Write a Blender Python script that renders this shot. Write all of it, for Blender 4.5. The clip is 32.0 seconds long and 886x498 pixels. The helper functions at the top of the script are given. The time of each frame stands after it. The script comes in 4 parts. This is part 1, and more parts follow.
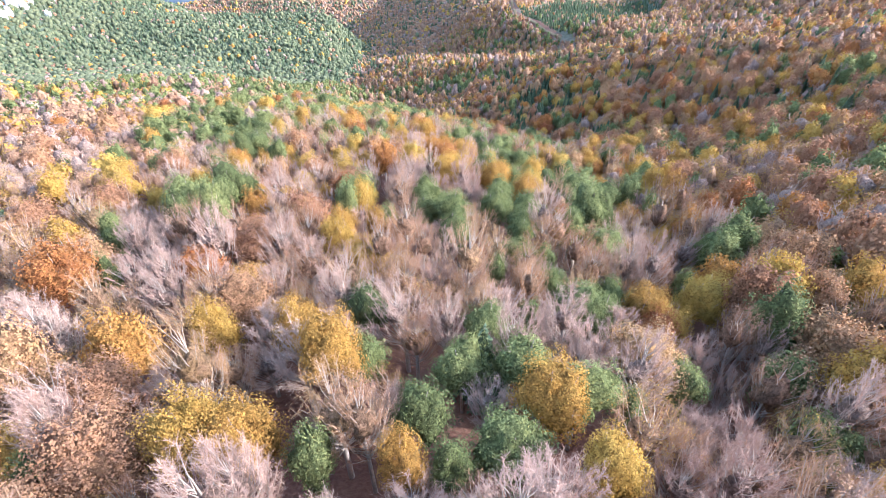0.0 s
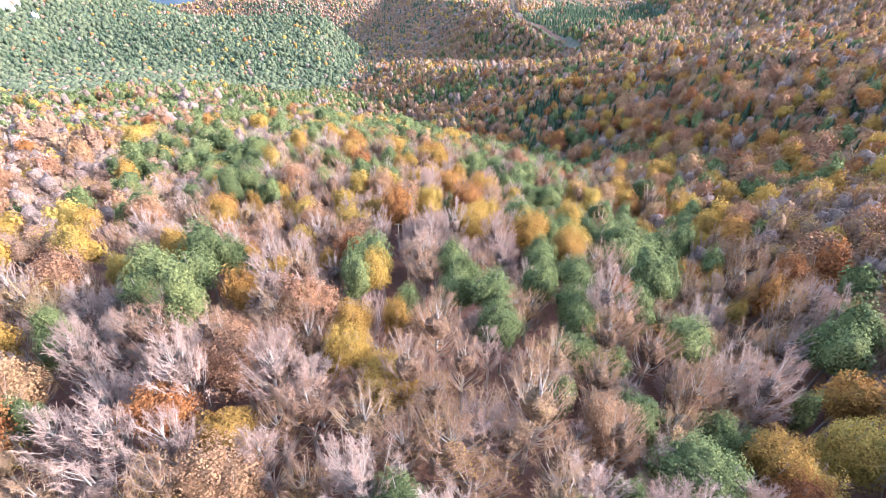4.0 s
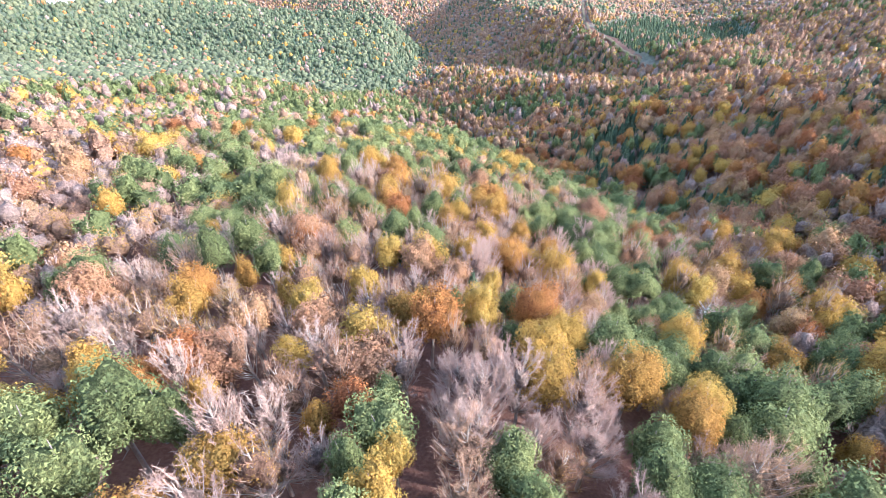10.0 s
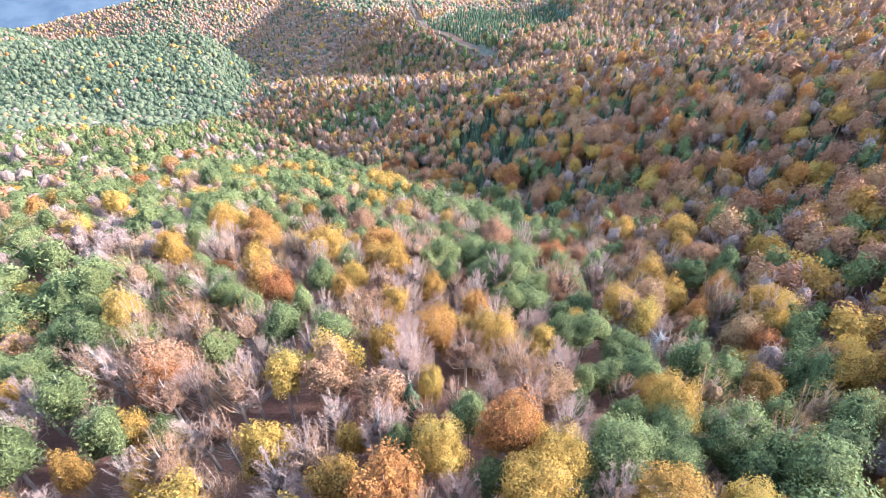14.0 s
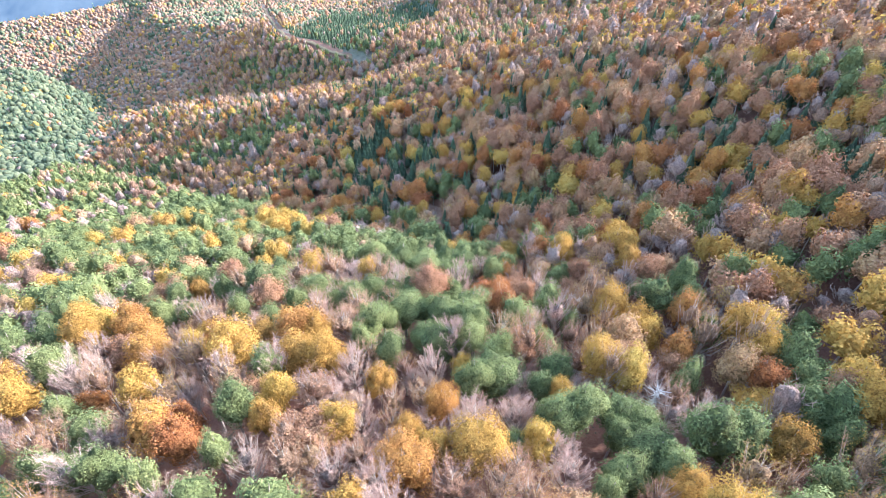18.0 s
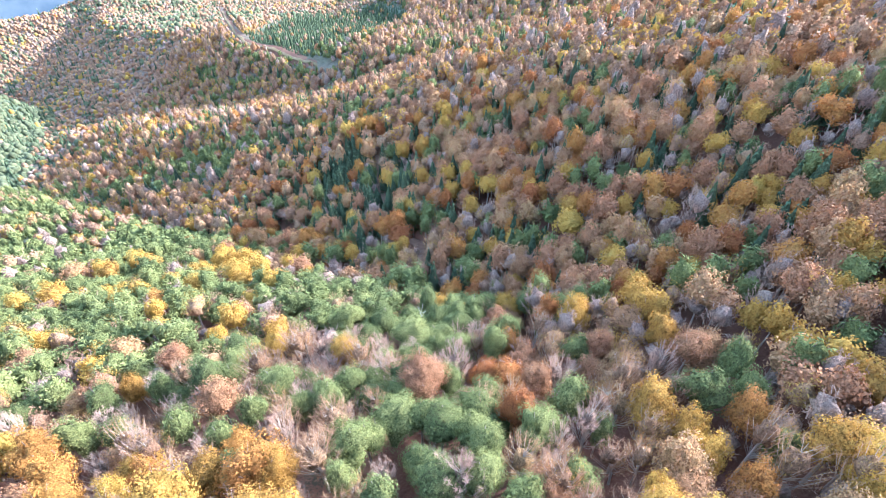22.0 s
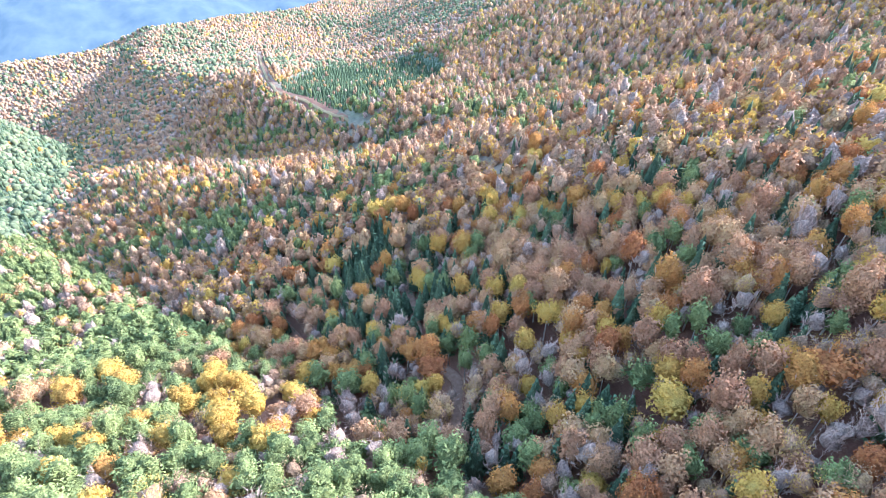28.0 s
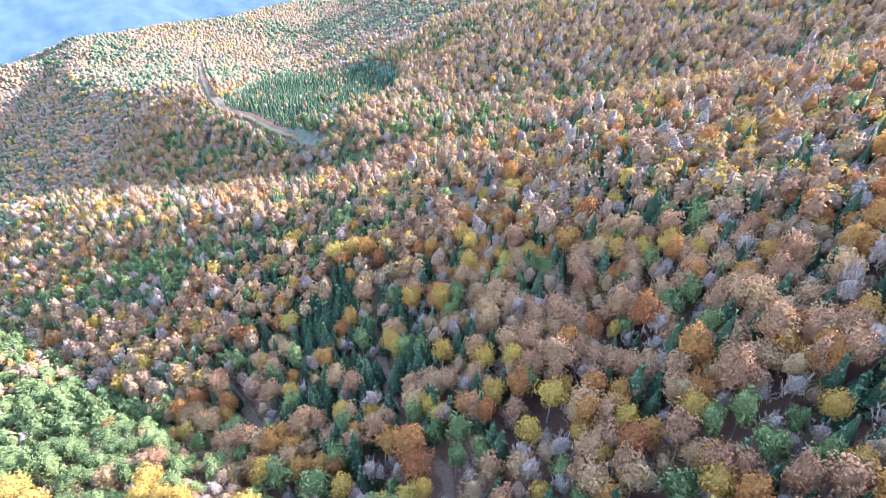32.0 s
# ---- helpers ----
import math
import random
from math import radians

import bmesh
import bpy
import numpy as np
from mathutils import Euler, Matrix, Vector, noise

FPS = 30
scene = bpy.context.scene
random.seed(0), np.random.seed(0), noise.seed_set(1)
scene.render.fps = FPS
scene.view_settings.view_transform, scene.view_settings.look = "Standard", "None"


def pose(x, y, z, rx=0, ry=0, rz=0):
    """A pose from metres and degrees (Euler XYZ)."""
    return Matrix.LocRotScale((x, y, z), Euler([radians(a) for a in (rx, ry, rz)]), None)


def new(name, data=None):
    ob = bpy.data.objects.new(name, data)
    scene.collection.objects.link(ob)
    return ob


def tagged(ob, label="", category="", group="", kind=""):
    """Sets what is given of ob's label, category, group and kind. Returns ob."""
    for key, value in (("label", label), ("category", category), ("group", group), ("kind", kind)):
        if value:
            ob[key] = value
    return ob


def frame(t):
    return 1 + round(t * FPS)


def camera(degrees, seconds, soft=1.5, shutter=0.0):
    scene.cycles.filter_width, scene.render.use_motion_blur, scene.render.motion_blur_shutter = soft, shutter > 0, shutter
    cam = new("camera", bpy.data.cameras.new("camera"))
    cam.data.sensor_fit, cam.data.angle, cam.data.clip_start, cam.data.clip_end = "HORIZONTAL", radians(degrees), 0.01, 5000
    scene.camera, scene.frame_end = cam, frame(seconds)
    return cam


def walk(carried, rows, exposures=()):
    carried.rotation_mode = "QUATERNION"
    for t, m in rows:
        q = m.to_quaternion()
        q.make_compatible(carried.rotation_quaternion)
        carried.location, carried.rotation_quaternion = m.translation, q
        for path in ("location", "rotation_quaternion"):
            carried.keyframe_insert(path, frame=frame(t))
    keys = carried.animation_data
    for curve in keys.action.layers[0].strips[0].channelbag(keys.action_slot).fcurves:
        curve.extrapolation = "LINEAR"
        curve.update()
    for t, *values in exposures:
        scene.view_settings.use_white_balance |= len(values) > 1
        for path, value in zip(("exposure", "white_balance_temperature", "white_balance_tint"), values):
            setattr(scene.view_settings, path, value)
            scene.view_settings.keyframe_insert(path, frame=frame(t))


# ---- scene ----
cam = camera(80.43, 32.0, 0.6)


def aim(x, y, z, yaw, pitch, roll):
    """The pose of the flying camera: yaw clockwise from +y, pitch upwards, roll, in degrees."""
    return pose(x, y, z, 90 + pitch, 0, -yaw) @ pose(0, 0, 0, 0, 0, roll)


# seconds, place in metres, yaw, pitch and roll in degrees
PATH = [
    (0.0, -0.00, 0.00, 45.00, 0.00, -40.28, -0.82),
    (0.5, -0.58, 2.81, 44.73, 0.14, -40.30, -0.77),
    (1.0, -1.21, 5.67, 44.38, 0.24, -40.31, -0.74),
    (1.5, -1.97, 8.55, 44.01, 0.40, -40.30, -0.62),
    (2.0, -2.84, 11.43, 43.66, 0.61, -40.27, -0.49),
    (2.5, -3.65, 14.28, 43.39, 0.67, -40.26, -0.47),
    (3.0, -4.36, 17.26, 43.08, 0.68, -40.25, -0.43),
    (3.5, -4.88, 20.23, 42.70, 0.57, -40.22, -0.48),
    (5.5, -6.08, 32.06, 39.93, 0.99, -40.15, -0.28),
    (6.0, -6.14, 34.98, 39.27, 1.03, -40.13, -0.31),
    (6.5, -6.22, 38.01, 38.60, 1.13, -40.09, -0.27),
    (7.0, -6.29, 41.10, 37.88, 1.10, -40.05, -0.29),
    (7.5, -6.39, 44.23, 37.14, 0.58, -40.01, -0.14),
    (8.0, -6.49, 47.35, 36.36, -1.12, -39.93, 0.06),
    (8.5, -6.65, 50.51, 35.60, -3.06, -39.94, 0.29),
    (9.0, -6.84, 53.61, 34.97, -4.86, -39.99, 0.48),
    (9.5, -7.15, 56.73, 34.27, -5.72, -40.01, 0.62),
    (10.0, -7.67, 59.81, 33.51, -5.52, -39.97, 0.75),
    (10.5, -8.29, 62.90, 32.79, -4.73, -39.96, 0.78),
    (11.0, -9.01, 65.91, 32.29, -1.98, -39.94, 0.79),
    (11.5, -9.86, 68.97, 31.85, 1.82, -39.90, 0.68),
    (12.0, -10.68, 72.00, 31.42, 5.96, -39.89, 0.58),
    (12.5, -11.49, 75.09, 30.88, 8.98, -39.83, 0.57),
    (13.0, -12.16, 78.11, 30.37, 11.12, -39.78, 0.54),
    (13.5, -12.66, 81.07, 29.81, 12.02, -39.69, 0.45),
    (15.5, -13.65, 93.07, 27.89, 14.38, -39.89, 0.23),
    (16.0, -13.80, 95.95, 27.52, 17.96, -39.87, 0.09),
    (16.5, -13.75, 98.88, 27.29, 22.00, -39.90, -0.09),
    (17.0, -13.52, 101.85, 27.04, 24.45, -39.90, -0.24),
    (17.5, -13.00, 104.80, 26.74, 25.56, -39.92, -0.40),
    (18.0, -12.25, 107.75, 26.34, 26.43, -39.94, -0.53),
    (18.5, -11.42, 110.72, 26.00, 27.25, -40.02, -0.62),
    (19.0, -10.42, 113.79, 25.66, 27.42, -40.05, -0.58),
    (19.5, -9.23, 116.94, 25.31, 27.99, -40.11, -0.59),
    (20.0, -8.01, 120.15, 24.86, 28.88, -40.15, -0.56),
    (20.5, -6.81, 123.39, 24.39, 29.38, -40.17, -0.46),
    (21.0, -5.33, 126.68, 23.93, 29.70, -40.21, -0.47),
    (21.5, -3.85, 130.05, 23.58, 29.88, -40.23, -0.50),
    (22.0, -2.41, 133.49, 23.34, 30.01, -40.25, -0.48),
    (22.5, -0.94, 136.99, 23.12, 30.16, -40.29, -0.41),
    (23.0, 0.58, 140.58, 22.88, 30.32, -40.31, -0.37),
    (23.5, 2.09, 144.19, 22.64, 29.42, -40.30, -0.26),
    (24.0, 3.65, 147.84, 22.43, 29.15, -40.32, -0.23),
    (24.5, 5.18, 151.56, 22.25, 28.92, -40.34, -0.20),
    (25.0, 6.58, 155.34, 22.12, 28.60, -39.32, -0.10),
    (25.5, 8.03, 159.18, 21.97, 28.33, -37.73, -0.03),
    (26.0, 9.52, 163.02, 21.62, 28.08, -36.16, 0.02),
    (26.5, 10.94, 166.88, 21.26, 27.73, -36.04, 0.15),
    (28.5, 16.50, 182.29, 19.99, 26.87, -36.07, 0.57),
    (29.0, 17.75, 185.94, 19.64, 27.28, -36.07, 0.68),
    (29.5, 18.88, 189.55, 19.37, 29.42, -36.02, 0.74),
    (30.0, 20.02, 193.19, 19.26, 30.35, -35.97, 0.80),
    (30.5, 21.18, 196.89, 19.21, 31.00, -35.93, 0.90),
    (31.0, 22.35, 200.61, 19.20, 31.64, -35.91, 0.95),
    (31.5, 23.65, 204.30, 19.07, 32.18, -35.85, 1.00),
    (32.0, 25.13, 207.97, 18.95, 32.50, -35.81, 1.01),
]
EXPOSURES = [(0.0, 2.1, 5420, 15), (8.0, 2.1, 5380, 16), (16.0, 2.33, 5340, 13), (24.0, 2.68, 5260, 10), (32.0, 2.75, 5080, 8)]
walk(cam, [(t, aim(*p)) for t, *p in PATH], EXPOSURES)

# ---- light: a low autumn sun and a clear, hazy sky ----
SUN_AZIMUTH, SUN_ELEVATION = 101.0, 24.0
world = bpy.data.worlds.new("sky")
scene.world = world
world.use_nodes = True
wn = world.node_tree
sky = wn.nodes.new("ShaderNodeTexSky")
sky.sky_type, sky.sun_disc = "NISHITA", False
sky.sun_elevation, sky.sun_rotation = radians(SUN_ELEVATION), radians(SUN_AZIMUTH)
sky.air_density, sky.dust_density = 1.5, 2.0
wn.links.new(sky.outputs[0], wn.nodes["Background"].inputs[0])
wn.nodes["Background"].inputs[1].default_value = 0.15
sun = new("sun", bpy.data.lights.new("sun", "SUN"))
sun.data.energy, sun.data.angle, sun.data.color = 2.1, radians(0.6), (1.0, 0.94, 0.86)
sun.matrix_world = pose(0, 0, 200, 90 - SUN_ELEVATION, 0, 180 - SUN_AZIMUTH)


# ---- materials ----
def material(name):
    m = bpy.data.materials.new(name)
    m.use_nodes = True
    return m, m.node_tree.nodes, m.node_tree.links, m.node_tree.nodes["Principled BSDF"]


def ramp(nodes, stops):
    r = nodes.new("ShaderNodeValToRGB")
    while len(r.color_ramp.elements) < len(stops):
        r.color_ramp.elements.new(0.5)
    for e, (at, c) in zip(r.color_ramp.elements, stops):
        e.position, e.color = at, (*c, 1)
    return r


def noise_node(nodes, links, scale, detail=3.0, coords=None):
    n = nodes.new("ShaderNodeTexNoise")
    n.inputs["Scale"].default_value, n.inputs["Detail"].default_value = scale, detail
    if coords:
        links.new(coords, n.inputs["Vector"])
    return n


def foliage(name, stops, joined=False, clump=0.35, glow=0.3, rough=0.85, lumpy=0.0):
    """Leaves, needles or twigs: one tone for each tree, broken up by patches in the crown."""
    m, nodes, links, bsdf = material(name)
    geo = nodes.new("ShaderNodeNewGeometry")
    if joined:
        tone = nodes.new("ShaderNodeAttribute")
        tone.attribute_name = "tone"
        own = tone.outputs["Fac"]
    else:
        own = nodes.new("ShaderNodeObjectInfo").outputs["Random"]
    patch = noise_node(nodes, links, clump, 4.0, geo.outputs["Position"])
    fine = noise_node(nodes, links, 3.1, 2.0, geo.outputs["Position"])
    mix = nodes.new("ShaderNodeMath")
    mix.operation = "MULTIPLY_ADD"
    links.new(patch.outputs["Fac"], mix.inputs[0])
    mix.inputs[1].default_value = 0.9
    links.new(own, mix.inputs[2])
    mix2 = nodes.new("ShaderNodeMath")
    mix2.operation = "MULTIPLY_ADD"
    links.new(fine.outputs["Fac"], mix2.inputs[0])
    mix2.inputs[1].default_value = 0.5
    links.new(mix.outputs[0], mix2.inputs[2])
    half = nodes.new("ShaderNodeMath")
    half.operation = "MULTIPLY_ADD"
    links.new(mix2.outputs[0], half.inputs[0])
    half.inputs[1].default_value, half.inputs[2].default_value = 0.62, -0.24
    col = ramp(nodes, stops)
    links.new(half.outputs[0], col.inputs[0])
    links.new(col.outputs[0], bsdf.inputs["Base Color"])
    bsdf.inputs["Roughness"].default_value = rough
    bsdf.inputs["Specular IOR Level"].default_value = 0.12
    if lumpy:
        bump = nodes.new("ShaderNodeBump")
        bump.inputs["Strength"].default_value, bump.inputs["Distance"].default_value = 1.0, lumpy
        lump = noise_node(nodes, links, 0.9, 3.0, geo.outputs["Position"])
        links.new(lump.outputs["Fac"], bump.inputs["Height"])
        links.new(bump.outputs[0], bsdf.inputs["Normal"])
    if glow:
        thin = nodes.new("ShaderNodeBsdfTranslucent")
        links.new(col.outputs[0], thin.inputs["Color"])
        both = nodes.new("ShaderNodeMixShader")
        both.inputs[0].default_value = glow
        links.new(bsdf.outputs[0], both.inputs[1])
        links.new(thin.outputs[0], both.inputs[2])
        links.new(both.outputs[0], nodes["Material Output"].inputs[0])
    return m


def bark(name, a, b, scale=5.0):
    m, nodes, links, bsdf = material(name)
    geo = nodes.new("ShaderNodeNewGeometry")
    n = noise_node(nodes, links, scale, 5.0, geo.outputs["Position"])
    col = ramp(nodes, [(0.3, a), (0.7, b)])
    links.new(n.outputs["Fac"], col.inputs[0])
    links.new(col.outputs[0], bsdf.inputs["Base Color"])
    bump = nodes.new("ShaderNodeBump")
    bump.inputs["Strength"].default_value, bump.inputs["Distance"].default_value = 0.5, 0.05
    links.new(n.outputs["Fac"], bump.inputs["Height"])
    links.new(bump.outputs[0], bsdf.inputs["Normal"])
    bsdf.inputs["Roughness"].default_value = 0.85
    return m


TONES = {
    "bare": [(0.1, (0.43, 0.285, 0.23)), (0.45, (0.53, 0.365, 0.295)), (0.75, (0.575, 0.41, 0.335)), (0.95, (0.585, 0.42, 0.31))],
    "tan": [(0.1, (0.36, 0.20, 0.13)), (0.4, (0.45, 0.265, 0.17)), (0.7, (0.50, 0.31, 0.19)), (0.95, (0.53, 0.34, 0.16))],
    "gold": [(0.1, (0.43, 0.235, 0.065)), (0.4, (0.515, 0.30, 0.075)), (0.7, (0.57, 0.365, 0.088)), (0.95, (0.52, 0.39, 0.11))],
    "orange": [(0.1, (0.34, 0.125, 0.055)), (0.4, (0.43, 0.18, 0.065)), (0.7, (0.51, 0.255, 0.075)), (0.95, (0.54, 0.305, 0.08))],
    "brown": [(0.1, (0.33, 0.155, 0.088)), (0.4, (0.42, 0.22, 0.122)), (0.7, (0.475, 0.27, 0.14)), (0.95, (0.50, 0.325, 0.145))],
    "pine": [(0.1, (0.125, 0.148, 0.06)), (0.45, (0.195, 0.22, 0.083)), (0.75, (0.25, 0.272, 0.103)), (0.95, (0.32, 0.335, 0.118))],
    "fir": [(0.1, (0.095, 0.135, 0.08)), (0.45, (0.135, 0.185, 0.105)), (0.75, (0.16, 0.215, 0.118)), (0.95, (0.19, 0.24, 0.125))],
    "snag": [(0.2, (0.52, 0.49, 0.46)), (0.8, (0.72, 0.69, 0.65))],
}
GLOW = {"brown": 0.12, "bare": 0.0, "tan": 0.1, "gold": 0.3, "orange": 0.3, "pine": 0.1, "fir": 0.1, "snag": 0.0}
LEAF = {k: foliage(k + "_crown", s, False, glow=GLOW[k]) for k, s in TONES.items()}
# Pine tones greyed and cooled: haze over the valley painted into the colour.
HAZED_TONES = [(0.1, (0.092, 0.106, 0.06)), (0.45, (0.135, 0.15, 0.084)), (0.75, (0.17, 0.183, 0.102)), (0.95, (0.215, 0.222, 0.112))]
LEAF_FAR = {k: foliage(k + "_far_crown", s, True, glow=GLOW[k]) for k, s in TONES.items()}
def shaded_tones(k, share):
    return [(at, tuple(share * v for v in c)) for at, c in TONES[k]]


def shaded_tangle(name, k, joined, grain=2.6, depth=0.6, lift=1.0):
    """Dense inside of a crown: twigs and leaves, the shade between them painted dark."""
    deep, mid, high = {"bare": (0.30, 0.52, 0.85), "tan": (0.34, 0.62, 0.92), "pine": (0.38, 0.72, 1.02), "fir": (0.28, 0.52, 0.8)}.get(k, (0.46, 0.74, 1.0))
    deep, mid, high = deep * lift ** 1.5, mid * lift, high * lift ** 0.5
    m = foliage(name, shaded_tones(k, mid), joined, clump=0.5, glow=0.0)
    nodes, links = m.node_tree.nodes, m.node_tree.links
    bsdf = nodes["Principled BSDF"]
    was = bsdf.inputs["Base Color"].links[0].from_socket
    geo = nodes.new("ShaderNodeNewGeometry")
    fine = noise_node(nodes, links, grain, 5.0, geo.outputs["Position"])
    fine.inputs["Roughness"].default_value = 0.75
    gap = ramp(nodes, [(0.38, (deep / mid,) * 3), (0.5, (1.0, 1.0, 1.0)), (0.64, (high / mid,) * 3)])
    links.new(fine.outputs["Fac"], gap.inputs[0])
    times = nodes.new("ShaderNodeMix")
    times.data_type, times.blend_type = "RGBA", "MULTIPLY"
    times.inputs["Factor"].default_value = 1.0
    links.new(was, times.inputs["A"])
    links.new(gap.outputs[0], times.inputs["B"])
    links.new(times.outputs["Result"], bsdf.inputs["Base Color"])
    bump = nodes.new("ShaderNodeBump")
    bump.inputs["Strength"].default_value, bump.inputs["Distance"].default_value = 1.0, depth
    links.new(fine.outputs["Fac"], bump.inputs["Height"])
    links.new(bump.outputs[0], bsdf.inputs["Normal"])
    return m


# Inner masses carry crown shade in their colour; lift weakens it for distant trees.
MASS = {k: shaded_tangle(k + "_mass", k, True, 1.6, 0.7, 1.25) for k in TONES}
HAZED_PINE = foliage("hazed_pine_crown", HAZED_TONES, True, glow=0.0, lumpy=0.5)
INNER = {k: shaded_tangle(k + "_inner", k, False) for k in TONES}
INNER_FAR = {k: shaded_tangle(k + "_far_inner", k, True, lift=1.25) for k in TONES}
INNER_MID = {k: shaded_tangle(k + "_mid_inner", k, False, lift=1.25) for k in TONES}
BEECH_BARK = bark("beech_bark", (0.37, 0.30, 0.255), (0.54, 0.455, 0.39))
PINE_BARK = bark("pine_bark", (0.26, 0.20, 0.17), (0.44, 0.37, 0.32))
DEAD_WOOD = bark("dead_wood", (0.55, 0.52, 0.49), (0.75, 0.72, 0.68))


def leaf_litter():
    m, nodes, links, bsdf = material("leaf_litter")
    geo = nodes.new("ShaderNodeNewGeometry")
    big = noise_node(nodes, links, 0.06, 5.0, geo.outputs["Position"])
    fine = noise_node(nodes, links, 2.4, 6.0, geo.outputs["Position"])
    add = nodes.new("ShaderNodeMath")
    add.operation = "MULTIPLY_ADD"
    links.new(fine.outputs["Fac"], add.inputs[0])
    add.inputs[1].default_value = 0.6
    links.new(big.outputs["Fac"], add.inputs[2])
    col = ramp(nodes, [(0.5, (0.12, 0.05, 0.035)), (0.75, (0.20, 0.088, 0.058)), (0.95, (0.27, 0.135, 0.085)), (1.0, (0.12, 0.095, 0.055))])
    links.new(add.outputs[0], col.inputs[0])
    links.new(col.outputs[0], bsdf.inputs["Base Color"])
    bump = nodes.new("ShaderNodeBump")
    bump.inputs["Strength"].default_value, bump.inputs["Distance"].default_value = 0.8, 0.25
    links.new(fine.outputs["Fac"], bump.inputs["Height"])
    links.new(bump.outputs[0], bsdf.inputs["Normal"])
    bsdf.inputs["Roughness"].default_value = 0.95
    return m


# ---- the lie of the land ----
def smin(a, b, k):
    h = np.clip(0.5 + 0.5 * (b - a) / k, 0, 1)
    return b * (1 - h) + a * h - k * h * (1 - h)


def smax(a, b, k):
    return -smin(-a, -b, k)


def waves(x, y):
    """Small hummocks and gullies."""
    z = 1.1 * np.sin(0.085 * x + 1.3) * np.sin(0.071 * y + 0.4) + 0.7 * np.sin(0.16 * x - 0.11 * y) * np.sin(0.13 * y + 2.0)
    return z + 5.0 * np.sin(0.011 * x + 0.017 * y) * np.sin(0.013 * y - 0.3) * np.clip((y - 420) / 400, 0, 1)


def hills(x, y):
    """Each hill is the lower of its faces."""
    x, y = np.asarray(x, float), np.asarray(y, float)
    spur = smin(0.018 * x - 0.336 * y + 18.5, -0.328 * x - 0.342 * y + 20.5, 7)
    spur = smin(spur, -0.187 * x - 0.470 * y + 37.5, 12)
    spur = smin(spur, -0.634 * x - 0.784 * y + 125, 9)
    off = 0.914 * (x - 34) + 0.407 * (y - 251)
    tail = smin(smin(-0.035 * x - 0.36 * y + 2.0, -0.035 * x - 0.36 * y + 2.0 - 0.75 * (off - 1), 5), -0.035 * x - 0.36 * y + 2.0 + 0.45 * (off + 85), 10)
    spur = smax(spur, tail, 5)
    shoulder = smin(0.222 * x - 0.42 * y + 4.5, -0.15 * x - 0.9 * y + 118, 6)
    front = smax(0.456 * x - 0.298 * y - 43.7, 0.38 * x - 0.18 * y - 70.9, 8)
    back = smax(-0.051 * x - 0.463 * y + 92, smin(0.126 * x + 72, -0.10 * x + 127, 8) - 0.463 * y, 6)
    back = smax(back, -0.047 * x - 0.37 * y + 45, 5)
    slope = smin(smin(front, 0.149 * x - 0.269 * y - 1.0, 8), back, 10)
    track_hill = smin(0.573 * x - 0.012 * y - 220, smax(-0.05 * x - 0.20 * y - 10, -0.05 * x + 0.06 * y - 335, 30), 14)
    track_hill = smin(track_hill, -255 - 0.5 * (y - 1490 - 0.35 * np.clip(x - 50, 0, 900)), 10)
    west = smin(0.22 * x - 184, 0 * x - 262, 12)
    west = smin(west + 0.42 * (y - 1390), west - 0.5 * (y - 1390), 25)
    track_hill = smax(track_hill, west, 15)
    upper = smin(0.323 * x - 0.223 * y - 96, 0 * x + 160, 60)
    floor = -238 + 5 * np.sin(0.012 * x + 1.0) * np.sin(0.009 * y) - 0.5 * np.clip(y - 1000, 0, 900)
    floor = smin(floor, floor - 0.9 * (x + 0.205 * y), 20)
    basin = smax(-0.45 * x - 480 - 0.5 * np.clip(y - 1080, 0, 1500), floor, 30)
    return spur, shoulder, slope, track_hill, upper, basin


# a low crest that carries a pale track: x and y along it
CREST = ((138, 127, 119, 110, 103, 109, 120, 160), (581, 622, 664, 706, 746, 833, 935, 1232))


# Ground built up here so the track clears the trees and catches the sun.
def crest_rise(x, y):
    x, y = np.asarray(x, float), np.asarray(y, float)
    return 10.0 * np.exp(-((x - np.interp(y, CREST[1], CREST[0])) / 13) ** 2) * np.clip((y - 560) / 40, 0, 1) * np.clip((1250 - y) / 60, 0, 1)


def land(x, y):
    """Height of the ground: the land is the higher of its hills."""
    spur, shoulder, slope, track_hill, upper, basin = hills(x, y)
    z = smax(smax(spur, shoulder, 5), slope, 6)
    z = smax(smax(z, track_hill, 10), upper, 14)
    return smax(z, basin, 40) - 11.5 + crest_rise(x, y) + waves(np.asarray(x, float), np.asarray(y, float))


def stretched(lo, hi, step, least, most, grow=1.13):
    line = list(np.arange(lo, hi + 0.1, step))
    d = step
    while line[-1] < most:
        d *= grow
        line.append(line[-1] + d)
    d, low = step, []
    while (low[-1] if low else lo) > least:
        d *= grow
        low.append((low[-1] if low else lo) - d)
    return np.array(low[::-1] + line)


def sheet_mesh(name, xs, ys, zs):
    nx, ny = len(xs), len(ys)
    gx, gy = np.meshgrid(xs, ys)
    co = np.stack([gx, gy, zs], -1).reshape(-1, 3)
    i = np.arange(nx * ny).reshape(ny, nx)
    quads = np.stack([i[:-1, :-1], i[:-1, 1:], i[1:, 1:], i[1:, :-1]], -1).reshape(-1, 4)
    return mesh_from(name, co, quads)


